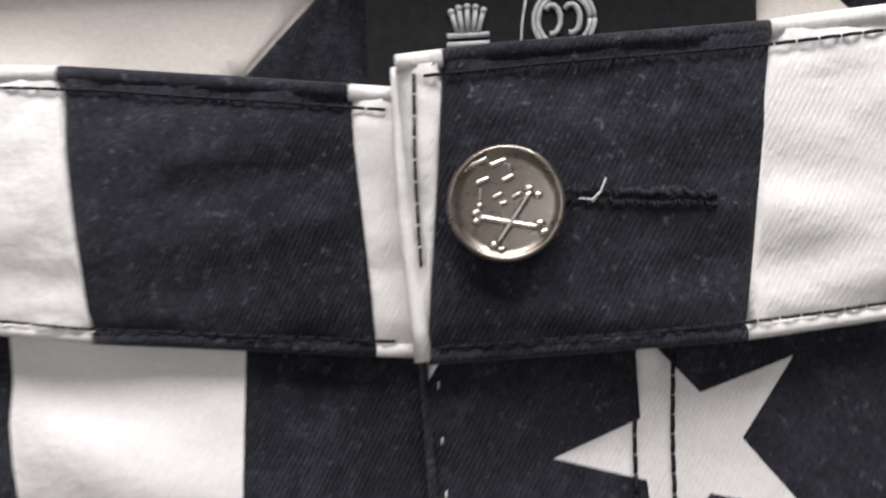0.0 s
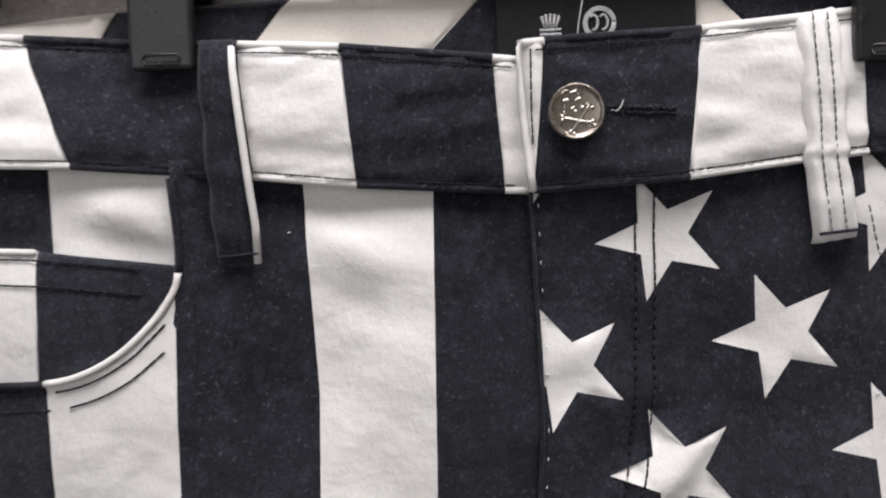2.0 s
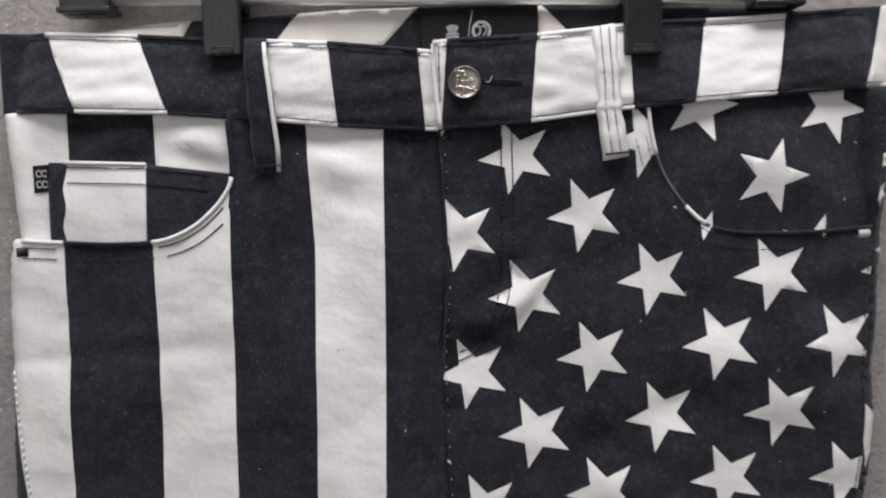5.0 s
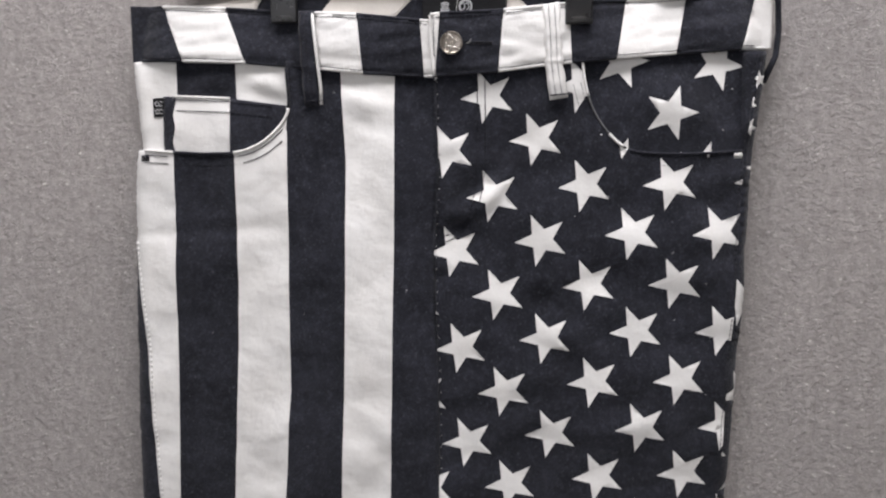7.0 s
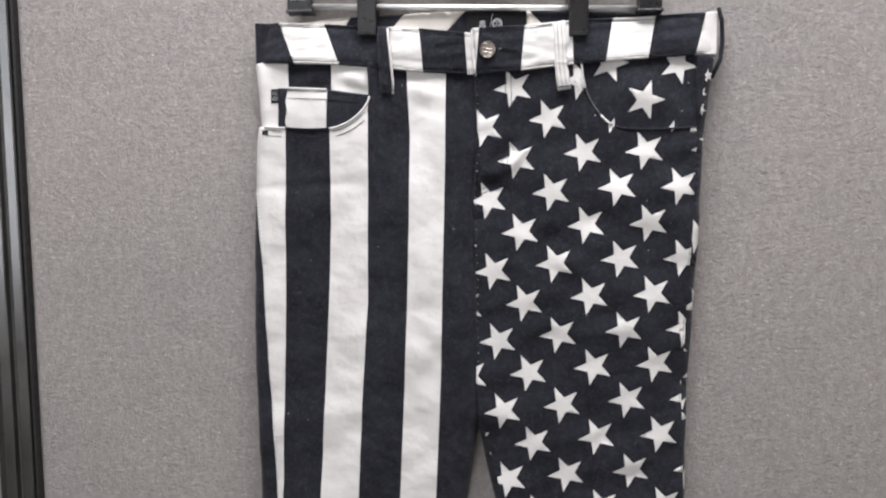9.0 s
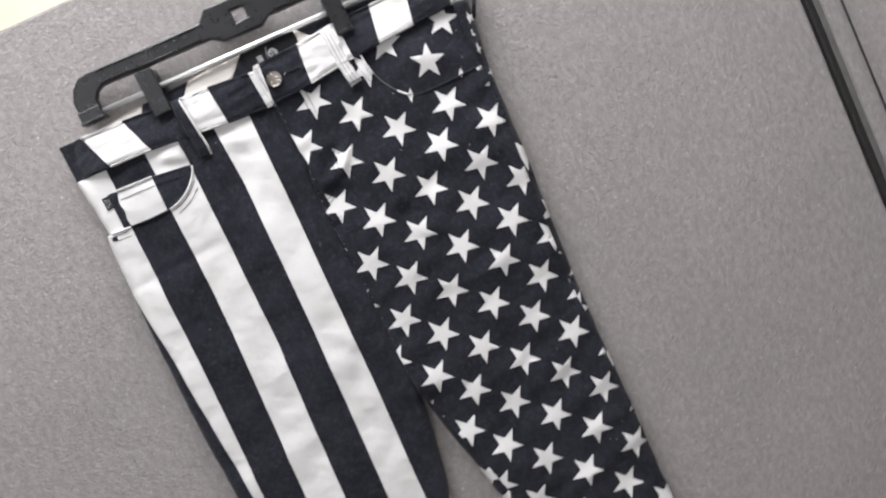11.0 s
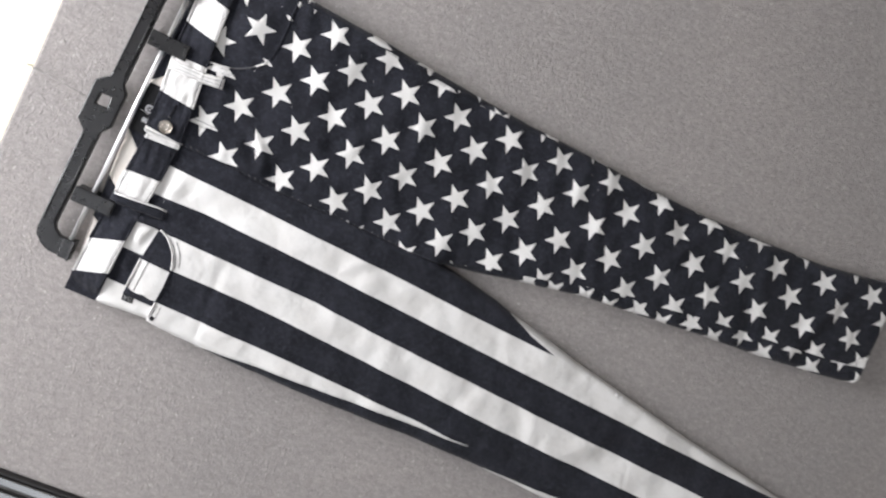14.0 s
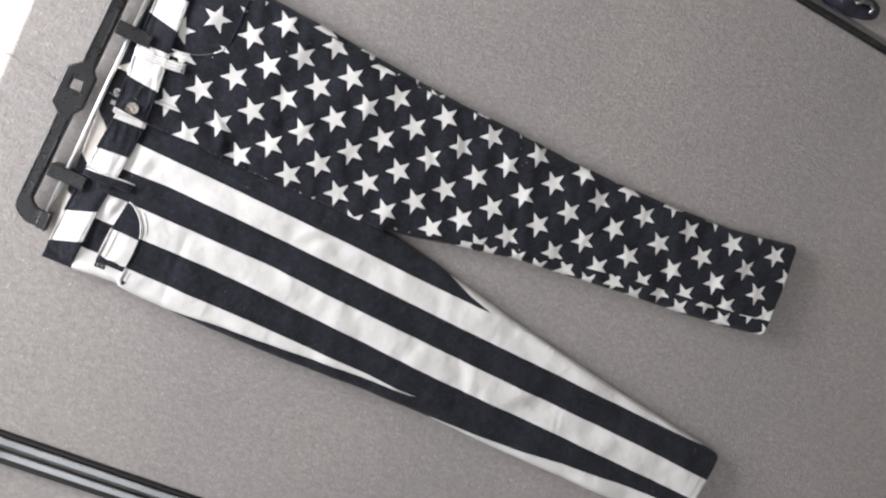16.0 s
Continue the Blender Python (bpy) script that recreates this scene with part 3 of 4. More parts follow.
sheet("pocket_facing", FACE_L, [[(-197, 1500), (-197, 1420)], [(-154, 1500), (-154, 1420)]], [NAVY, WHITE],
      paint_face_l, face_l_y, [([(-233, 1494), (-228, 1424)], 9, 0.012)], 0.017, 3, jeans, "striped pocket facing")
FACE_R = [(88, 1494), (88, 1418), (206, 1418), (206, 1494)]
face_stars = [star_poly(152.8, 1451, 19.6, -18), star_poly(119.6, 1487.2, 19.3, -16.5), star_poly(186, 1484.5, 19.2, -24), star_poly(176, 1412.5, 19.4, -18), star_poly(118, 1416, 19.2, -18), star_poly(82.5, 1452, 19.2, -18)]
sheet("pocket_facing", FACE_R, clipped(face_stars, FACE_R), [NAVY, WHITE], lambda P: in_any(P, face_stars).astype(int),
      lambda P: -0.0018 + 0.0009 * ripple(P, 40, 3) - 0.0085 * dent(P, 150, 1459, 31, 25) + 0.0035 * np.clip((P[:, 1] - 1440) / 50, -0.5, 1), [], 0.017, 3, jeans, "starred pocket facing")

# small coin pocket on the striped facing
COIN = [(-207, 1469), (-158, 1466.5), (-112, 1460), (-112, 1420), (-208, 1420)]


def coin_edge(z):
    """The uneven edge between the dark and the white part of the coin pocket."""
    return -198.6 + 0.9 * np.sin(z / 3.1) + (z - 1468) / 24


def coin_y(P):
    return -0.0022 + 0.0005 * ripple(P, 30, 6) - 0.003 * dent(P, -150, 1445, 60, 30)


sheet("coin_pocket", COIN, [[(coin_edge(z), z) for z in range(1472, 1416, -3)], [(-158, 1472), (-160, 1418)]], [NAVY, WHITE], lambda P: ((P[:, 0] > coin_edge(P[:, 1])) & (P[:, 0] < -158 + (P[:, 1] - 1472) / 27)).astype(int),
      coin_y, [(COIN[:3], 1.5, 0.0012)], 0.004, 2.5, jeans, "small coin pocket with a white front")
slab("size_tab", [(-214.5, 1467.5), (-206, 1468), (-206, 1454.5), (-214.5, 1454)], -0.0030, -0.0018, SATIN, jeans, 0.0004, "small black woven tab")
tab = bmesh.new()
for x, z in ((-211.6, 1463.5), (-208.8, 1463.5), (-211.6, 1458.2), (-208.8, 1458.2)):
    add_tube(tab, [((x + 1.2 * math.cos(a)) / 1000, -0.0032, (z + 1.7 * math.sin(a)) / 1000) for a in np.linspace(0.4, 5.6, 9)], 0.0003, 5)
finish("tab_mark", tab, SILVER_THREAD, jeans, "pale woven mark")


def strap(name, line_l, line_r, y, m, label="", lean=0.0):
    """A belt loop: a folded strip between two edges, standing off the cloth."""
    bm = bmesh.new()
    n, k = 48, 10
    rows = []
    for i in range(n + 1):
        t = i / n
        a = [np.interp(t, np.linspace(0, 1, len(line_l)), [p[q] for p in line_l]) for q in (0, 1)]
        b = [np.interp(t, np.linspace(0, 1, len(line_r)), [p[q] for p in line_r]) for q in (0, 1)]
        arch = y + lean * t - 0.0014 * math.sin(math.pi * t) + 0.0025 * (abs(2 * t - 1) ** 14) + 0.0002 * math.sin(19 * t + 1.0) + 0.00015 * math.sin(43 * t)
        a[0] += 0.35 * math.sin(23 * t + y * 900)
        b[0] += 0.35 * math.sin(27 * t + 2 + y * 900)
        row = []
        for u in list(range(k + 1)) + list(range(k, -1, -1)):
            w = u / k
            swell = 0.0007 * math.cos(3 * 2 * math.pi * (w - 0.5)) + 0.0016 * (1 - abs(2 * w - 1) ** 6)
            f = -swell if len(row) <= k else 0.0012
            row.append(bm.verts.new(((a[0] + (b[0] - a[0]) * w) / 1000, arch + f, (a[1] + (b[1] - a[1]) * w) / 1000)))
        rows.append(row)
    for p, q in zip(rows, rows[1:]):
        for u in range(len(p)):
            v = (u + 1) % len(p)
            bm.faces.new((p[u], p[v], q[v], q[u]))
    bm.faces.new(rows[0])
    bm.faces.new(rows[-1])
    bmesh.ops.recalc_face_normals(bm, faces=bm.faces)
    return finish(name, bm, m, jeans, label)


# ---- waistband ----
def wb_top(x):
    return np.interp(x, [-230, -158, -96, -66, -14], [1533.5, 1530.3, 1526, 1524, 1518])


def wb_bot(x):
    return np.interp(x, [-226, -146, -92, -62, -12], [1494, 1490.5, 1485.5, 1482, 1478.5])


def wr_top(x):
    return np.interp(x, [-14, 0, 36, 63, 102, 164, 224], [1521.5, 1522.5, 1523.5, 1526, 1529.5, 1532.5, 1535.5])


def wr_bot(x):
    return np.interp(x, [-14, 33, 69, 116, 160, 205, 224], [1478.5, 1481, 1485, 1489, 1491.5, 1494, 1494.5])


def band(name, x0, x1, top, bot, stripes, y0, ends, parent, label, tilt=0.0, slant=0.0):
    """A waistband piece; stripes: (x at top, x at bottom) of each printed edge, the first part navy."""
    xs = np.linspace(x0, x1, 40)
    us = np.linspace(x0 - slant, x1, 40)
    up, low = [(x, float(top(x))) for x in us], [(x, float(bot(x))) for x in xs]
    cuts = [[(a + (a - b) * 0.1, 1000 * 0 + float(top(a)) + 4), (b - (a - b) * 0.1, float(bot(b)) - 4)] for a, b in stripes]

    def paint(P):
        n = np.zeros(len(P), int)
        for a, b in stripes:
            za, zb = float(top(a)), float(bot(b))
            n += P[:, 0] > b + (a - b) * (P[:, 1] - zb) / (za - zb)
        return n % 2

    def fy(P):
        mid = (P[:, 1] - bot(P[:, 0])) / (top(P[:, 0]) - bot(P[:, 0]))
        d = np.minimum(np.abs(mid - 0.92), np.abs(mid - 0.06))
        return y0(P) + 0.0009 * np.exp(-(d / 0.025) ** 2) - 0.0006 * np.sin(np.clip(mid, 0, 1) * 3.14) + 0.0009 * ripple(P, 30, 3, 0.4, 1.7) + 0.0008 * ripple(P, 70, 2) + 0.0004 * ripple(P, 13, 4, 0.6, 1.4) + (tilt + np.where(P[:, 0] > 0, 0.0095, 0.0075) * np.clip((np.abs(P[:, 0]) - 85) / 35, 0, 1)) * np.clip(mid, 0, 1)

    ob = sheet(name, up + low[::-1], cuts, [NAVY, WHITE], paint, fy, [(up, 2.0, 0.003), (low, 1.2, 0.0015)] + ends, 0.004, 2.0, parent, label)
    return ob, fy


left_y = lambda P: -0.0068 + 0.0042 * np.clip((P[:, 0] + 110) / 60, 0, 1) + 0.016 * np.clip((-198 - P[:, 0]) / 32, 0, 1) ** 2.2 + 0.0016 * np.sin(P[:, 0] / 23.0)
right_y = lambda P: -0.0100 + 0.016 * np.clip((P[:, 0] - 195) / 30, 0, 1) ** 2.2 + 0.003 * np.clip((P[:, 0] - 30) / 120, 0, 1)
_, wl = band("waistband", -230, -11, wb_top, wb_bot, [(-204.6, -190), (-159.8, -145.4), (-97, -93), (-66.2, -62.6), (-21.8, -19.2)], left_y,
             [([(-230, 1533), (-230, 1494)], 3, 0.006)], jeans, "waistband half printed with white blocks")
_, wr = band("waistband", -11.8, 224, wr_top, wr_bot, [(-30, -31), (-7.4, -11.2), (36.7, 32.7), (82, 84), (122.6, 115), (164.6, 156.2), (213, 201.2)], right_y,
             [([(-14.4, 1521), (-11.8, 1478.5)], 2.2, 0.003), ([(224, 1534), (224, 1494)], 3, 0.006)], jeans, "overlapping waistband half with a buttonhole end", slant=2.6)

for f, d, x0, x1, name, up in ((wb_top, wl, -222, -16, "top", 1), (wb_bot, wl, -222, -16, "bottom", 0), (wr_top, wr, -10, 212, "top", 1), (wr_bot, wr, -10, 212, "bottom", 0)):
    off = -3.2 if up else 2.2
    stitches("stitching", [(x, float(f(x)) + off) for x in np.linspace(x0, x1, 14)], d, THREAD_DARK, jeans, 2.6, 0.35, 0.50, "", 0.0008)
stitches("stitching", [(-11.4, 1519), (-11.7, 1505), (-11.5, 1492)], wr, THREAD_DARK, jeans, 2.6, 0.4, 0.5, "", 0.0004)



def edge_roll(line, edges, x0, x1, depth, first, step, r):
    """A folded edge of a waistband, block by block; step: from the edge to the middle of the roll, in millimetres."""
    xs = [x0] + [a for a in edges if x0 < a < x1] + [x1]
    for k, (a, b) in enumerate(zip(xs, xs[1:])):
        pts = [(x, float(line(x)) + step) for x in np.linspace(a, b, max(3, int((b - a) / 4)))]
        y = depth(np.array([(x, z + 2.6 * step) for x, z in pts]))
        y = np.convolve(np.pad(y, 2, mode="edge"), np.ones(5) / 5, "valid")
        tube("edge_roll", [(x / 1000, yy + 0.0003, z / 1000) for (x, z), yy in zip(pts, y)], r, (NAVY, WHITE)[(k + first) % 2], jeans, 8)


edge_roll(wb_top, [-204.6, -159.8, -97, -66.2, -21.8], -226, -14, wl, 0, -0.9, 0.00135)
edge_roll(wr_top, [-7.4, 36.7, 82, 122.6, 164.6, 213], -13.9, 221, wr, 1, -0.9, 0.00135)
edge_roll(wb_bot, [-190, -145.4, -93, -62.6, -19.2], -222, -12.5, wl, 0, 0.8, 0.0011)
edge_roll(wr_bot, [32.7, 84, 115, 156.2, 201.2], -11, 219, wr, 0, 0.8, 0.0011)
tube("edge_roll", [((-11.7 - 2.1 * min(1, (z - 1479) / 24)) / 1000, -0.0098 + (z - 1479) * 0.00008, z / 1000) for z in (1520.6, 1514, 1508, 1500, 1490, 1484, 1479)], 0.0013, WHITE, jeans, 8)
tube("side_loop", [(0.2235, -0.001, 1.538), (0.2285, 0.005, 1.527), (0.2300, 0.007, 1.507), (0.2280, 0.006, 1.490), (0.2190, 0.003, 1.472)], 0.0022, NAVY, jeans, 8, "dark belt loop at the side seam")

# rear half of the waistband, its inside showing above the front
RB = [(-222, 1530), (-150, 1537), (-60, 1541), (20, 1542), (120, 1538), (220, 1531)]
back_edges = [(-500, -500), (-134, -142), (-82, -93.5), (-23, -37), (39.5, 39.5), (43.5, 57)]


def back_paint(P):
    n = np.zeros(len(P), int)
    for a, b in back_edges:
        n += P[:, 0] > b + (a - b) * (P[:, 1] - 1525) / 14
    return n % 2


sheet("rear_waistband", RB + [(206, 1512), (192, 1470), (-192, 1470), (-206, 1512)], [[(b - (a - b) * 2, 1497), (a + (a - b) * 0.5, 1546)] for a, b in back_edges[1:]], [NAVY, CREAM], back_paint,
      lambda P: 0.0040 + 0.0006 * ripple(P, 50, 5), [(RB, 2.5, 0.003)], 0.0185, 4, jeans, "inside of the rear waistband with pale lining")
slab("maker_label", [(-20, 1540), (39, 1540), (39, 1496), (-20, 1496)], 0.0020, 0.0030, SATIN, jeans, 0.0004, "black satin maker's label")
# marks on the label: a crown, a round badge and a row of bars
mk = bmesh.new()
for k in range(5):
    a = math.radians(-36 + 18 * k)
    c = (-4.0 + 4.2 * math.sin(a), 1527.2 + 3.6 * math.cos(a))
    add_tube(mk, [((-4 + 2.6 * math.sin(a)) / 1000, 0.0018, 1526.7 / 1000), (c[0] / 1000, 0.0018, c[1] / 1000)], 0.0004, 5)
    bmesh.ops.create_icosphere(mk, subdivisions=1, radius=0.0006, matrix=Matrix.Translation((c[0] / 1000, 0.0018, c[1] / 1000)))
for z in (1526.5, 1525.2, 1524.2):
    add_tube(mk, [(-0.0072, 0.0018, z / 1000), (-0.0008, 0.0018, z / 1000)], 0.00045, 5)
finish("crown_mark", mk, SILVER_THREAD, jeans, "silver woven crown")
mk = bmesh.new()
for r in (4.6, 3.9):
    add_tube(mk, [((10.5 + r * math.cos(a)) / 1000, 0.0018, (1528.0 + r * math.sin(a)) / 1000) for a in np.linspace(0, 6.2832, 25)], 0.0004, 5)
for x in (8.7, 11.6):
    add_tube(mk, [((x + 1.3 * math.cos(a)) / 1000, 0.0018, (1528.2 + 2.2 * math.sin(a)) / 1000) for a in np.linspace(-1.9, 2.4, 9)], 0.00045, 5)
finish("badge_mark", mk, SILVER_THREAD, jeans, "silver woven round badge")
mk = bmesh.new()
for x in np.arange(-14, 30, 5.2):
    add_tube(mk, [(x / 1000, 0.0018, 1.5230), ((x + 3.4) / 1000, 0.0018, 1.5230)], 0.0009, 5)
finish("lettering_bars", mk, SILVER_THREAD, jeans, "row of pale woven bars")
tube("loose_thread", [(0.0035, 0.0014, 1.520), (0.0042, 0.0012, 1.528), (0.0062, 0.0014, 1.538)], 0.00018, THREAD_WHITE, jeans, 5, "fine pale loose thread")

# belt loops
strap("belt_loop", [(-107, 1526), (-106, 1490), (-105, 1460)], [(-96, 1526), (-94, 1490), (-93.5, 1460)], -0.0068, NAVY, "navy belt loop with a white piped edge", 0.0035)
tube("loop_piping", [(-0.0968, -0.0064, 1.5235), (-0.0962, -0.0082, 1.517), (-0.0948, -0.0100, 1.505), (-0.0932, -0.0086, 1.485), (-0.0922, -0.0066, 1.472), (-0.0926, -0.0042, 1.461)], 0.00115, WHITE, jeans, 8, "white piping")
strap("belt_loop", [(63.3, 1526), (64.1, 1513), (64.9, 1500), (65.5, 1489), (65.0, 1484), (66.9, 1474), (68.3, 1461)], [(75.6, 1528), (76.2, 1513), (77, 1500), (77.6, 1489), (77.9, 1484), (79.6, 1474), (81.3, 1463)], -0.0094, WHITE, "white belt loop with grey lines for shade in two seams")
# grey lines that stand in for the shade along the loop's two seams
for o in (0.335, 0.665):
    pts = [(63.3 + 12.3 * o, 1526), (64.9 + 12.1 * o, 1500), (65.2 + 12.5 * o, 1486), (68.3 + 13 * o, 1463)]
    stitches("loop_seam_shade", pts, lambda P: -0.0106 - 0.0014 * np.sin(np.pi * np.clip((1527 - P[:, 1]) / 65, 0, 1)), THREAD_GREY, jeans, 2.2, 0.4, 0.5)
for x0, x1, z, y, m in ((68.8, 81.0, 1464, -0.0112, THREAD_DARK), (-104, -92, 1463, -0.0056, THREAD_DARK)):
    tube("bar_tack", [(x0 / 1000, y, z / 1000), (x1 / 1000, y, (z + 1) / 1000)], 0.0005, m, jeans, 5)


# pocket mouths: rolled edge, seam rows, rivets
def rolled(line, depth, m, r=1.1, label=""):
    P = np.array(line)
    y = depth(P)
    return tube("pocket_piping", [(p[0] / 1000, min(yy, 0.004) - 0.0004, p[1] / 1000) for p, yy in zip(line, y)], r / 1000, m, jeans, 7, label)


lp = [p for p in L_POCKET if p[1] < 1490]
first = [p for p in lp if p[0] > -156.5]
rolled([p for p in first if p[1] > 1457], leg_left_y, NAVY)
rolled([p for p in first if p[1] <= 1460], leg_left_y, WHITE, 1.1, "white rolled pocket edge")
rolled([p for p in lp if -200.5 <= p[0] <= -155], leg_left_y, NAVY)
rolled([p for p in lp if p[0] <= -199.5 and p[0] > -221], leg_left_y, WHITE)
rp = [p for p in R_POCKET if p[1] < 1490]
rolled([p for p in rp if p[0] < 124], leg_right_y, THREAD_GREY, 0.7)
rolled([p for p in rp if p[0] >= 123], leg_right_y, NAVY, 1.0)
rolled([p for p in rp if 109 < p[0] < 121], leg_right_y, WHITE, 1.15)
rolled([p for p in rp if p[0] < 96], leg_right_y, WHITE, 1.0)


def inset(line, d):
    out = []
    for i, p in enumerate(line):
        a, b = Vector(line[max(0, i - 1)]), Vector(line[min(len(line) - 1, i + 1)])
        t = (b - a).normalized()
        out.append((p[0] + t.y * d, p[1] - t.x * d))
    return out


for d in (3.0, 8.2):
    a = inset(L_POCKET[5:], -d)
    w = [p for p in a if -157.5 < p[0] < -119.5 and p[1] < 1470]
    n = [p for p in a if -200 <= p[0] <= -155]
    stitches("pocket_stitching", w[::4], left_depth, THREAD_DARK, jeans, 2.6, 0.35, 0.65, "", 0.0003)
    stitches("pocket_stitching", n[::4], left_depth, THREAD_NAVY, jeans, 2.4, 0.6, 0.6)
    stitches("pocket_stitching", [(-204, 1429 - d), (-210, 1429.5 - d), (-216, 1430 - d), (-223, 1430.5 - d)], left_depth, THREAD_DARK, jeans, 2.4, 0.4, 0.6, "", 0.0004)
    b = [p for p in inset(R_POCKET[5:], d)]
    stitches("pocket_stitching", b[::4], right_depth, THREAD_NAVY, jeans, 2.2, 0.7, 0.38)
for z, m in ((1466.2, THREAD_DARK), (1458.6, THREAD_DARK)):
    stitches("coin_stitching", [(-197.5, z), (-186, z - 0.6), (-176, z - 1.1), (-166, z - 1.6), (-156, z - 2.3), (-140, z - 4.2), (-126, z - 6)], coin_y, m, jeans, 2.6, 0.35, 0.6, "", 0.0004)
tube("coin_piping", [(-0.1985, -0.0030, 1.4686), (-0.178, -0.0036, 1.4675), (-0.1585, -0.0040, 1.4664)], 0.0010, WHITE, jeans, 7)


def tack(x, z, y, m):
    bm = bmesh.new()
    for k in range(7):
        a = -2.6 + 0.85 * k
        add_tube(bm, [((x + a) / 1000, y, (z - 2.2) / 1000), ((x + a + 0.4) / 1000, y - 0.0006, z / 1000), ((x + a) / 1000, y, (z + 2.2) / 1000)], 0.00035, 5)
    tagged(finish("bar_tack", bm, m, jeans), "dense thread tack", kind="stuff")


tack(-220.5, 1425, float(left_depth(np.array([[-220.5, 1425.0]]))[0]) - 0.0004, THREAD_DARK)
tack(199, 1421, float(right_depth(np.array([[199.0, 1421.0]]))[0]) - 0.0004, THREAD_WHITE)

# fly seam, curved fly stitching, side seams and hems
stitches("fly_stitching", [(x + 1.5, z) for x, z in FLY[:-1]], right_depth, THREAD_WHITE, jeans, 1.0, 7.3, 0.32, "", 0.0002)
tube("fly_edge", [(x / 1000, -0.0068, z / 1000) for x, z in smooth_line([(-12.2, 1479), (-11.4, 1454), (-10.4, 1414), (-13, 1374), (-14, 1356)])], 0.0006, NAVY, jeans, 7)
for o in (0, 5.5):
    stitches("fly_stitching", [(23.5 - o, 1481), (23.5 - o, 1440), (22 - o, 1405), (16 - o * 0.8, 1384), (4 - o * 0.4, 1367 + o * 0.4), (-11, 1360 + o)], right_depth, THREAD_DARK, jeans, 2.6, 0.35, 0.65, "", 0.0003)
stitches("side_stitching", [(x - 1.5, z) for x, z in SEAM_OUT], right_depth, THREAD_NAVY, jeans, 2.6, 0.8, 0.6)
stitches("side_stitching", [(x + 1.8, z) for x, z in SIDE if 985 <= z < 1400], left_depth, THREAD_WHITE, jeans, 2.2, 1.6, 1.1, "", 0.0004)
stitches("side_stitching", [(x - 1.6, z) for x, z in SIDE if z < 900], left_depth, THREAD_WHITE, jeans, 2.4, 1.2, 0.8)
stitches("hem_stitching", [(-126, 490), (-167, 490), (-200, 494), (-246, 500)], left_depth, THREAD_DARK, jeans, 2.6, 0.7, 0.6)
stitches("hem_stitching", [(84, 520), (112, 521), (155, 523), (224, 534)], right_depth, THREAD_NAVY, jeans, 2.6, 0.7, 0.6)


def gathered_seam(name, line, side, width, pitch, height, depth, m, label, z0, z1, prints=()):
    """A seam allowance pulled into small gathers along a line that runs down the leg."""
    rng = np.random.RandomState(int(pitch * 10))
    zs = np.arange(z0, z1, 0.9)
    phase = np.cumsum(0.9 * 6.283 / (pitch * rng.uniform(0.75, 1.3, len(zs))))
    us = np.linspace(0, 1, 7)
    x = along(line, zs)[:, None] + side * width * us[None, :]
    z = np.repeat(zs[:, None], len(us), 1) + 1.6 * us[None, :]
    y = depth(np.stack([x.ravel(), z.ravel()], 1)).reshape(x.shape)
    y = y - height / 1000 * (0.35 + 0.65 * (0.5 + 0.5 * np.sin(phase))[:, None]) * np.sin(math.pi * us)[None, :] ** 0.6 + 0.0003
    n, k = x.shape
    me = bpy.data.meshes.new(name)
    me.from_pydata([(float(p) / 1000, float(q), float(r) / 1000) for p, q, r in zip(x.ravel(), y.ravel(), z.ravel())], [],
                   [(i * k + j, i * k + j + 1, (i + 1) * k + j + 1, (i + 1) * k + j) for i in range(n - 1) for j in range(k - 1)])
    for p in (m, WHITE):
        me.materials.append(p)
    C = np.array([(f.center[0] * 1000, f.center[2] * 1000) for f in me.polygons])
    me.polygons.foreach_set("material_index", in_any(C, prints).astype(int))
    me.polygons.foreach_set("use_smooth", [True] * len(me.polygons))
    ob = new(name, me)
    ob.parent = jeans
    return tagged(ob, label)


gathered_seam("inseam", L_IN, -1, 7, 8.2, 1.3, left_depth, WHITE, "puckered white inseam", 585, 880)
gathered_seam("outseam", SEAM_OUT, 1, 5.5, 7.0, 1.5, right_depth, NAVY, "puckered navy side seam", 1345, 1403, out_stars)
gathered_seam("outseam", SEAM_OUT, 1, 3.2, 7.0, 1.3, right_depth, NAVY, "puckered navy side seam", 1409, 1488, out_stars)

# buttonhole and button
bh = bmesh.new()
rb = random.Random(3)
for k in range(44):
    x = 9 + k * 0.46
    for s in (-1, 1):
        w, o = rb.uniform(0.9, 1.5), rb.uniform(-0.25, 0.25) - 0.03 * k
        add_tube(bh, [(x / 1000, -0.0109, (1501.4 + o + s * 0.2) / 1000), ((x + rb.uniform(-0.3, 0.3)) / 1000, -0.0117, (1501.4 + o + s * w * 0.55) / 1000), (x / 1000, -0.0108, (1501.4 + o + s * w) / 1000)], 0.00024, 4)
tagged(finish("buttonhole", bh, THREAD_NAVY, jeans), "stitched buttonhole", kind="stuff")
for pts in (((10.5, 1501), (12.2, 1500.8), (13.4, 1502)), ((12.2, 1500.4), (13.2, 1501.6), (14.0, 1503.6))):
    tube("loose_thread", [(x / 1000, -0.0118 - 0.0004 * i, z / 1000) for i, (x, z) in enumerate(pts)], 0.00013, THREAD_WHITE, jeans, 5)

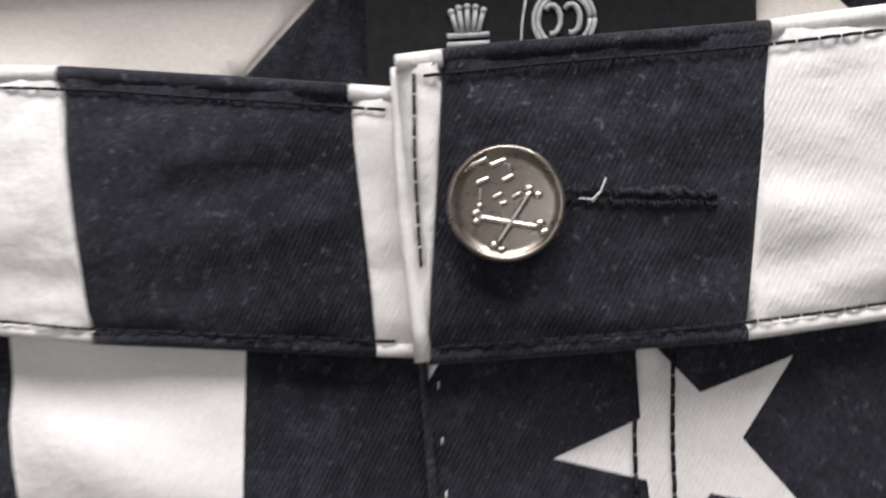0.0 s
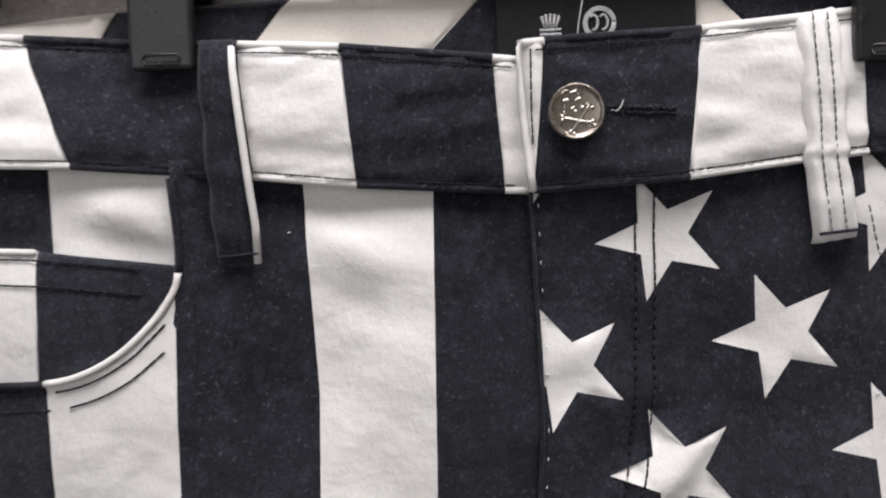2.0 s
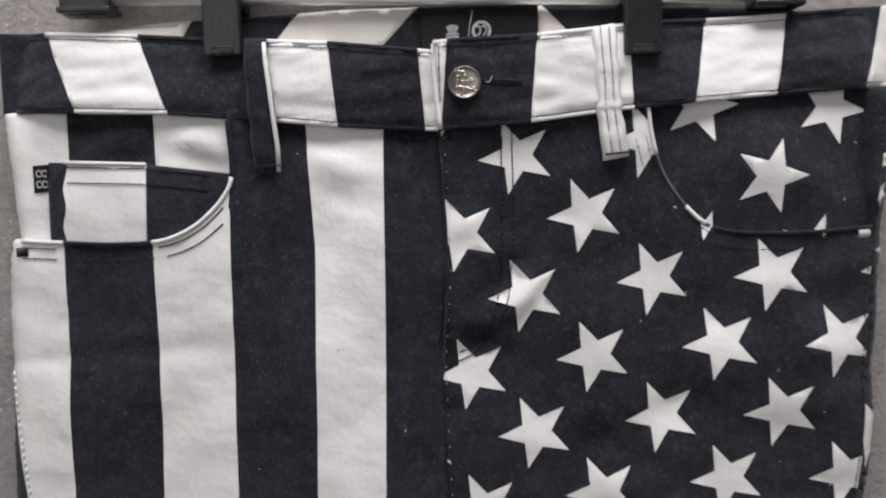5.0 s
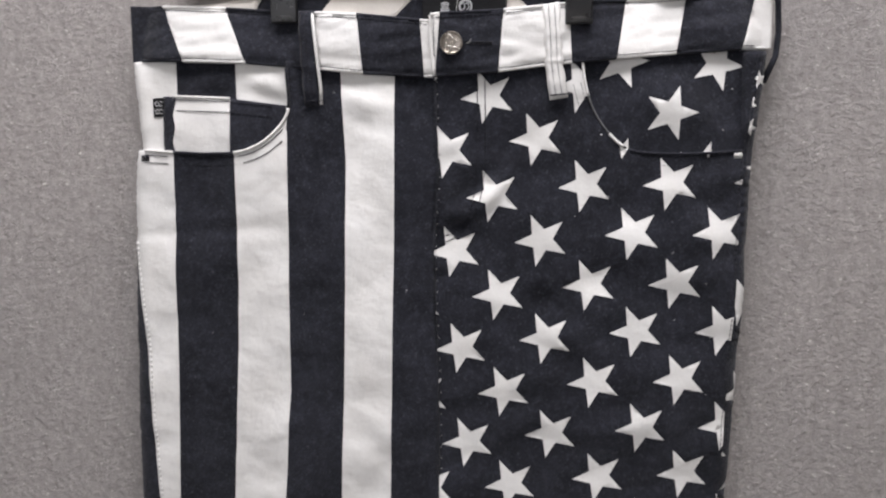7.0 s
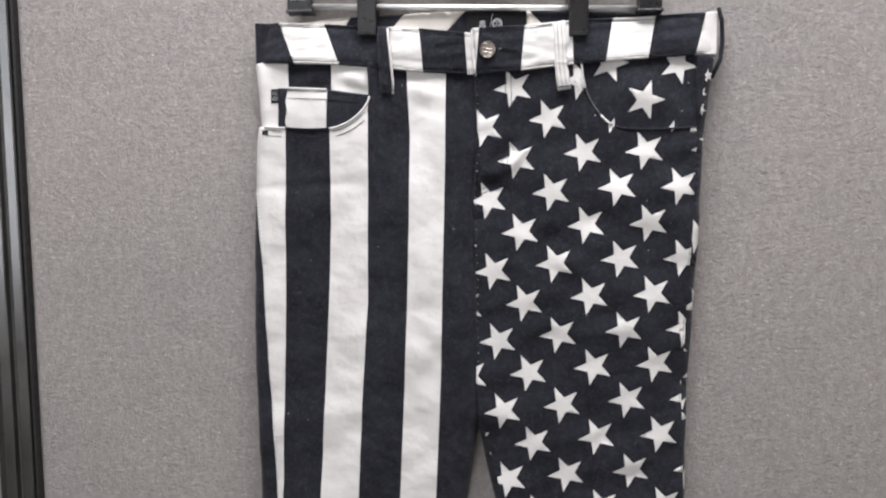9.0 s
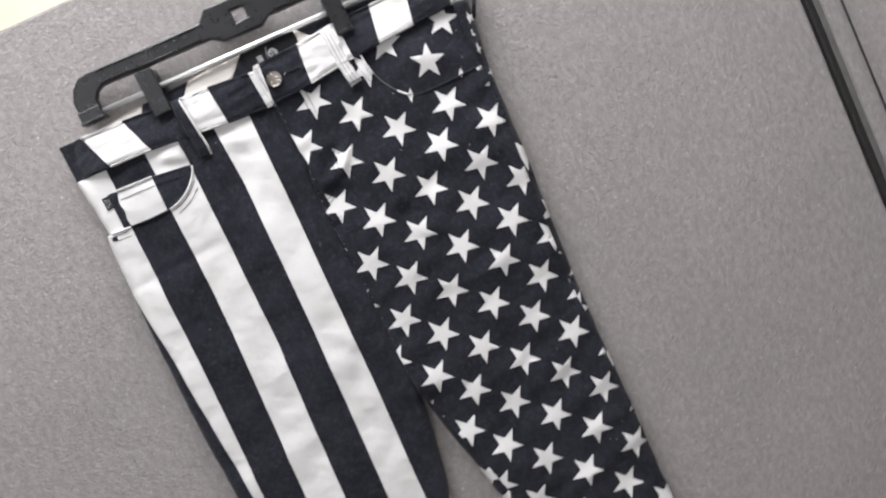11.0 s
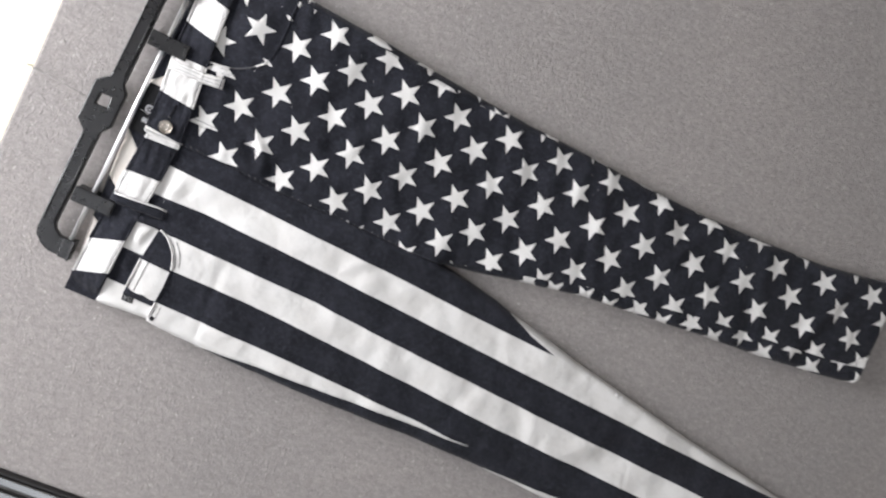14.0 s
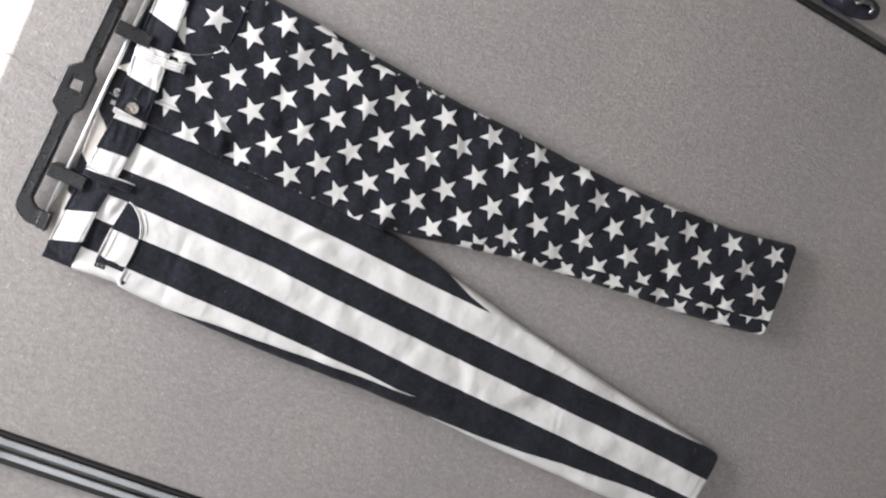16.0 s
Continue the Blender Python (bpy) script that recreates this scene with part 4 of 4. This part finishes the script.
BX, BZ, BY = 0.0005, 1.5007, -0.0150
button = new("button")
button.parent = jeans
tagged(button, "round pewter jeans button with a skull and crossbones relief")
bm = bmesh.new()
prof = [(0.0, 0.0006), (5.9, 0.0006), (6.6, 0.0004), (7.0, -0.0001), (7.3, -0.0004), (7.6, -0.0003), (7.85, 0.0003), (7.9, 0.0011), (7.3, 0.0020), (4.0, 0.0026), (3.0, 0.0050), (0.0, 0.0050)]
n = 56
rings = []
for r, dy in prof:
    if r == 0:
        rings.append([bm.verts.new((BX, BY + dy, BZ))])
    else:
        rings.append([bm.verts.new((BX + r / 1000 * math.cos(2 * math.pi * k / n), BY + dy, BZ + r / 1000 * math.sin(2 * math.pi * k / n))) for k in range(n)])
for a, b in zip(rings, rings[1:]):
    for k in range(n):
        if len(a) == 1:
            bm.faces.new((a[0], b[k], b[(k + 1) % n]))
        elif len(b) == 1:
            bm.faces.new((a[k], b[0], a[(k + 1) % n]))
        else:
            bm.faces.new((a[k], b[k], b[(k + 1) % n], a[(k + 1) % n]))
bmesh.ops.recalc_face_normals(bm, faces=bm.faces)
finish("disc", bm, PEWTER, button)


def relief(name, pieces, label):
    bm = bmesh.new()
    for kind, *v in pieces:
        if kind == "rod":
            x0, z0, x1, z1, r = v
            add_tube(bm, [(BX + (x0 + (x1 - x0) * u) / 1000, BY + 0.0003, BZ + (z0 + (z1 - z0) * u) / 1000) for u in (0.0, 0.1, 0.5, 0.9, 1.0)], r / 1000, 8)
        else:
            x, z, rx, rz = v
            bmesh.ops.create_icosphere(bm, subdivisions=2, radius=1, matrix=Matrix.Translation((BX + x / 1000, BY + 0.0006, BZ + z / 1000)) @ Matrix.Diagonal((rx / 1000, 0.0006, rz / 1000, 1)))
    finish(name, bm, PEWTER_BRIGHT, button, label)


relief("crossbone", [("rod", -3.8, -1.7, 4.4, -3.4, 0.46), ("dot", -4.0, -1.2, 0.8, 0.62), ("dot", -3.9, -2.3, 0.8, 0.62), ("dot", 4.4, -2.8, 0.85, 0.6), ("dot", 4.9, -4.0, 0.8, 0.6)], "raised bone")
relief("crossbone", [("rod", -1.3, -5.3, 3.3, 1.4, 0.46), ("dot", -1.7, -5.5, 0.85, 0.6), ("dot", -0.8, -6.1, 0.75, 0.5), ("dot", 3.1, 1.8, 0.8, 0.65), ("dot", 4.3, 0.9, 0.75, 0.6)], "raised bone")
relief("skull", [("rod", -4.6, 5.1, -2.2, 6.0, 0.52), ("rod", -1.9, 5.0, 0.2, 5.7, 0.5), ("rod", -3.8, 2.8, -2.1, 3.4, 0.46), ("rod", -0.3, 3.0, 1.1, 3.6, 0.46), ("rod", 0.9, 0.7, 2.0, 1.3, 0.4),
                 ("rod", -1.6, 0.8, -0.5, 1.3, 0.36), ("rod", -0.7, -0.1, 0.1, 0.2, 0.34), ("dot", -3.5, -0.2, 0.55, 0.5), ("rod", -3.3, 2.2, -3.4, 0.4, 0.2), ("rod", 0.4, 5.2, 0.9, 4.2, 0.22)], "raised skull outline")

# lint on the cloth
rng = random.Random(11)
lint = bmesh.new()
for _ in range(60):
    x, z = rng.uniform(-215, 195), rng.uniform(560, 1470)
    if (x < -12 and z > 1125) or (x > 80):
        P = np.array([[x, z]])
        y = float((left_depth if x < -12 else right_depth)(P)[0]) - 0.0003
        a, l = rng.uniform(0, 3.1), rng.uniform(0.4, 1.6)
        add_tube(lint, [(x / 1000, y, z / 1000), ((x + l * math.cos(a)) / 1000, y - 0.0003, (z + l * math.sin(a)) / 1000)], 0.00022, 4)
tagged(finish("lint", lint, THREAD_WHITE), "scattered pale lint specks on the jeans", "lint", kind="stuff").location.y = 0.005

# ---- the hanger ----
hanger = thing("clip_hanger", "black plastic hanger with chrome rod and clips on a thread", "hanger")
hanger.location.y = 0.005
HY0, HY1 = -0.004, 0.006
bar = [(-168, 1588), (-44, 1585), (-33, 1596), (16, 1594.5), (28, 1581), (140, 1577)]
lower = [(136, 1560), (24, 1563.5), (14, 1557), (-28, 1558), (-40, 1566), (-160, 1570)]
left_arm = [(-166, 1567), (-171, 1560), (-172, 1540), (-194, 1540), (-194, 1566), (-188, 1578), (-179, 1586)]
right_arm = [(151, 1575), (160, 1568), (166, 1556), (167, 1536), (147, 1536), (146, 1551), (142, 1558)]
hole = [(-10, 1584), (4, 1583), (4.5, 1571), (-9, 1570)]
hb = bmesh.new()
ring = bar + right_arm + lower + left_arm
split = bpy_geometry.delaunay_2d_cdt([Vector(p) for p in ring + hole], [(i, (i + 1) % len(ring)) for i in range(len(ring))] + [(len(ring) + i, len(ring) + (i + 1) % len(hole)) for i in range(len(hole))], [], 0, 0.01)
hv = [hb.verts.new((v[0] / 1000, HY0, v[1] / 1000)) for v in split[0]]
for f in split[2]:
    c = np.array([[sum(split[0][i][k] for i in f) / 3 for k in (0, 1)]])
    if inside(c, ring)[0] and not inside(c, hole)[0]:
        hb.faces.new([hv[i] for i in f])
for v in [v for v in hb.verts if not v.link_faces]:
    hb.verts.remove(v)
ext = bmesh.ops.extrude_face_region(hb, geom=list(hb.faces))
for g in ext["geom"]:
    if isinstance(g, bmesh.types.BMVert):
        g.co.y = HY1
bmesh.ops.recalc_face_normals(hb, faces=hb.faces)
sharp = [e for e in hb.edges if len(e.link_faces) == 2 and e.calc_face_angle() > 0.9]
bmesh.ops.bevel(hb, geom=sharp, offset=0.0016, segments=2, affect="EDGES", profile=0.5)
finish("hanger_body", hb, PLASTIC, hanger, "black plastic frame with a square hole", smooth=False)
for z in (1572.5, 1585.0):
    tube("rib", [(-0.160, HY0 - 0.0002, z / 1000), (-0.048, HY0 - 0.0002, (z - 3.0) / 1000)], 0.0008, PLASTIC, hanger, 6)
    tube("rib", [(0.032, HY0 - 0.0002, (z - 6.0) / 1000), (0.134, HY0 - 0.0002, (z - 9.5) / 1000)], 0.0008, PLASTIC, hanger, 6)
tube("rod", [(-0.183, 0.0, 1.5480), (0.157, 0.0, 1.5390)], 0.0028, ROD, hanger, 16, "chrome rod")
for x0, x1, z in ((-195, -171, 0.005), (146, 169, -0.001)):
    box("socket", (x0 / 1000, -0.006, 1.5365 + z), (x1 / 1000, 0.008, 1.5495 + z), PLASTIC, hanger, 0.0012)
    box("socket_lip", (x0 / 1000 - 0.001, -0.0075, 1.5355 + z), (x1 / 1000 + 0.001, 0.009, 1.5385 + z), PLASTIC, hanger, 0.0008)


def clip(x0, x1, z0, z1, zr, yf):
    """A sliding clip: two jaws over the waistband, a sleeve round the rod, a slot near the lower lip."""
    c = new("clip")
    c.parent = hanger
    w = (x1 - x0) / 1000
    bm = bmesh.new()
    add_box(bm, (x0 / 1000, yf, z0 / 1000), (x1 / 1000, yf + 0.004, z1 / 1000), 0.0012, 3)
    finish("jaw", bm, PLASTIC, c, smooth=False)
    box("rear_jaw", (x0 / 1000, 0.0152, z0 / 1000 + 0.004), (x1 / 1000, 0.0182, z1 / 1000), PLASTIC, c, 0.0008)
    box("bridge", (x0 / 1000, yf + 0.003, zr / 1000 - 0.004), (x1 / 1000, 0.0152, z1 / 1000 - 0.002), PLASTIC, c, 0.001)
    m = (x0 + x1) / 2000
    box("slot", (m - 0.0046, yf - 0.0002, z0 / 1000 + 0.0020), (m + 0.0046, yf + 0.0002, z0 / 1000 + 0.0036), RUBBER, c, 0.0002)
    ring = [(m + sx * w, yf - 0.0001, z0 / 1000 + 0.0028 + h) for sx, w, h in ((-1, 0.0054, 0), (-1, 0.0046, 0.0014), (1, 0.0046, 0.0014), (1, 0.0054, 0), (1, 0.0046, -0.0014), (-1, 0.0046, -0.0014), (-1, 0.0054, 0))]
    tube("slot_rim", ring, 0.0004, PLASTIC, c, 6)
    box("tooth", (x0 / 1000 + 0.001, yf + 0.004, z0 / 1000 + 0.0004), (x1 / 1000 - 0.001, yf + 0.0053, z0 / 1000 + 0.003), PLASTIC, c, 0.0003)
    return c


clip(-126, -107.4, 1517.8, 1566, 1546, -0.0072)
clip(79, 97.7, 1512, 1558, 1541, -0.0122)
tube("hanging_thread", [(-0.007, -0.003, 1.594), (-0.006, 0.008, 1.625), (-0.004, 0.0175, 1.6735), (-0.004, 0.035, 1.676), (-0.003, 0.052, 1.665)], 0.0006, NYLON, hanger, 6, "thin clear hanging thread")

# ---- things beside the panel ----
pouch = thing("hanging_pouch", "dark blue glossy pouch with a chrome clasp, hung beside the panel", "pouch")
gm = bmesh.new()
bmesh.ops.create_icosphere(gm, subdivisions=4, radius=1, matrix=Matrix.Translation((0.608, 0.010, 0.640)) @ Matrix.Diagonal((0.025, 0.012, 0.072, 1)))
for v in gm.verts:
    v.co.y += 0.003 * math.sin(v.co.z * 140 + v.co.x * 60)
finish("pouch_body", gm, DARK_GLOSS, pouch)
tube("clasp", [(0.600, -0.003, 0.622), (0.607, -0.005, 0.612), (0.610, -0.005, 0.600), (0.605, -0.004, 0.590), (0.597, -0.003, 0.594)], 0.0036, CHROME, pouch, 10, "chrome clasp")
tube("cord", [(0.590, 0.004, 0.625), (0.594, 0.000, 0.645), (0.596, -0.001, 0.68)], 0.002, STEEL_GREY, pouch, 8)
tube("hanging_cord", [(0.608, 0.010, 0.705), (0.608, 0.014, 1.2), (0.608, 0.021, 1.671), (0.608, 0.040, 1.6715), (0.608, 0.058, 1.66)], 0.0015, RUBBER, pouch, 6)
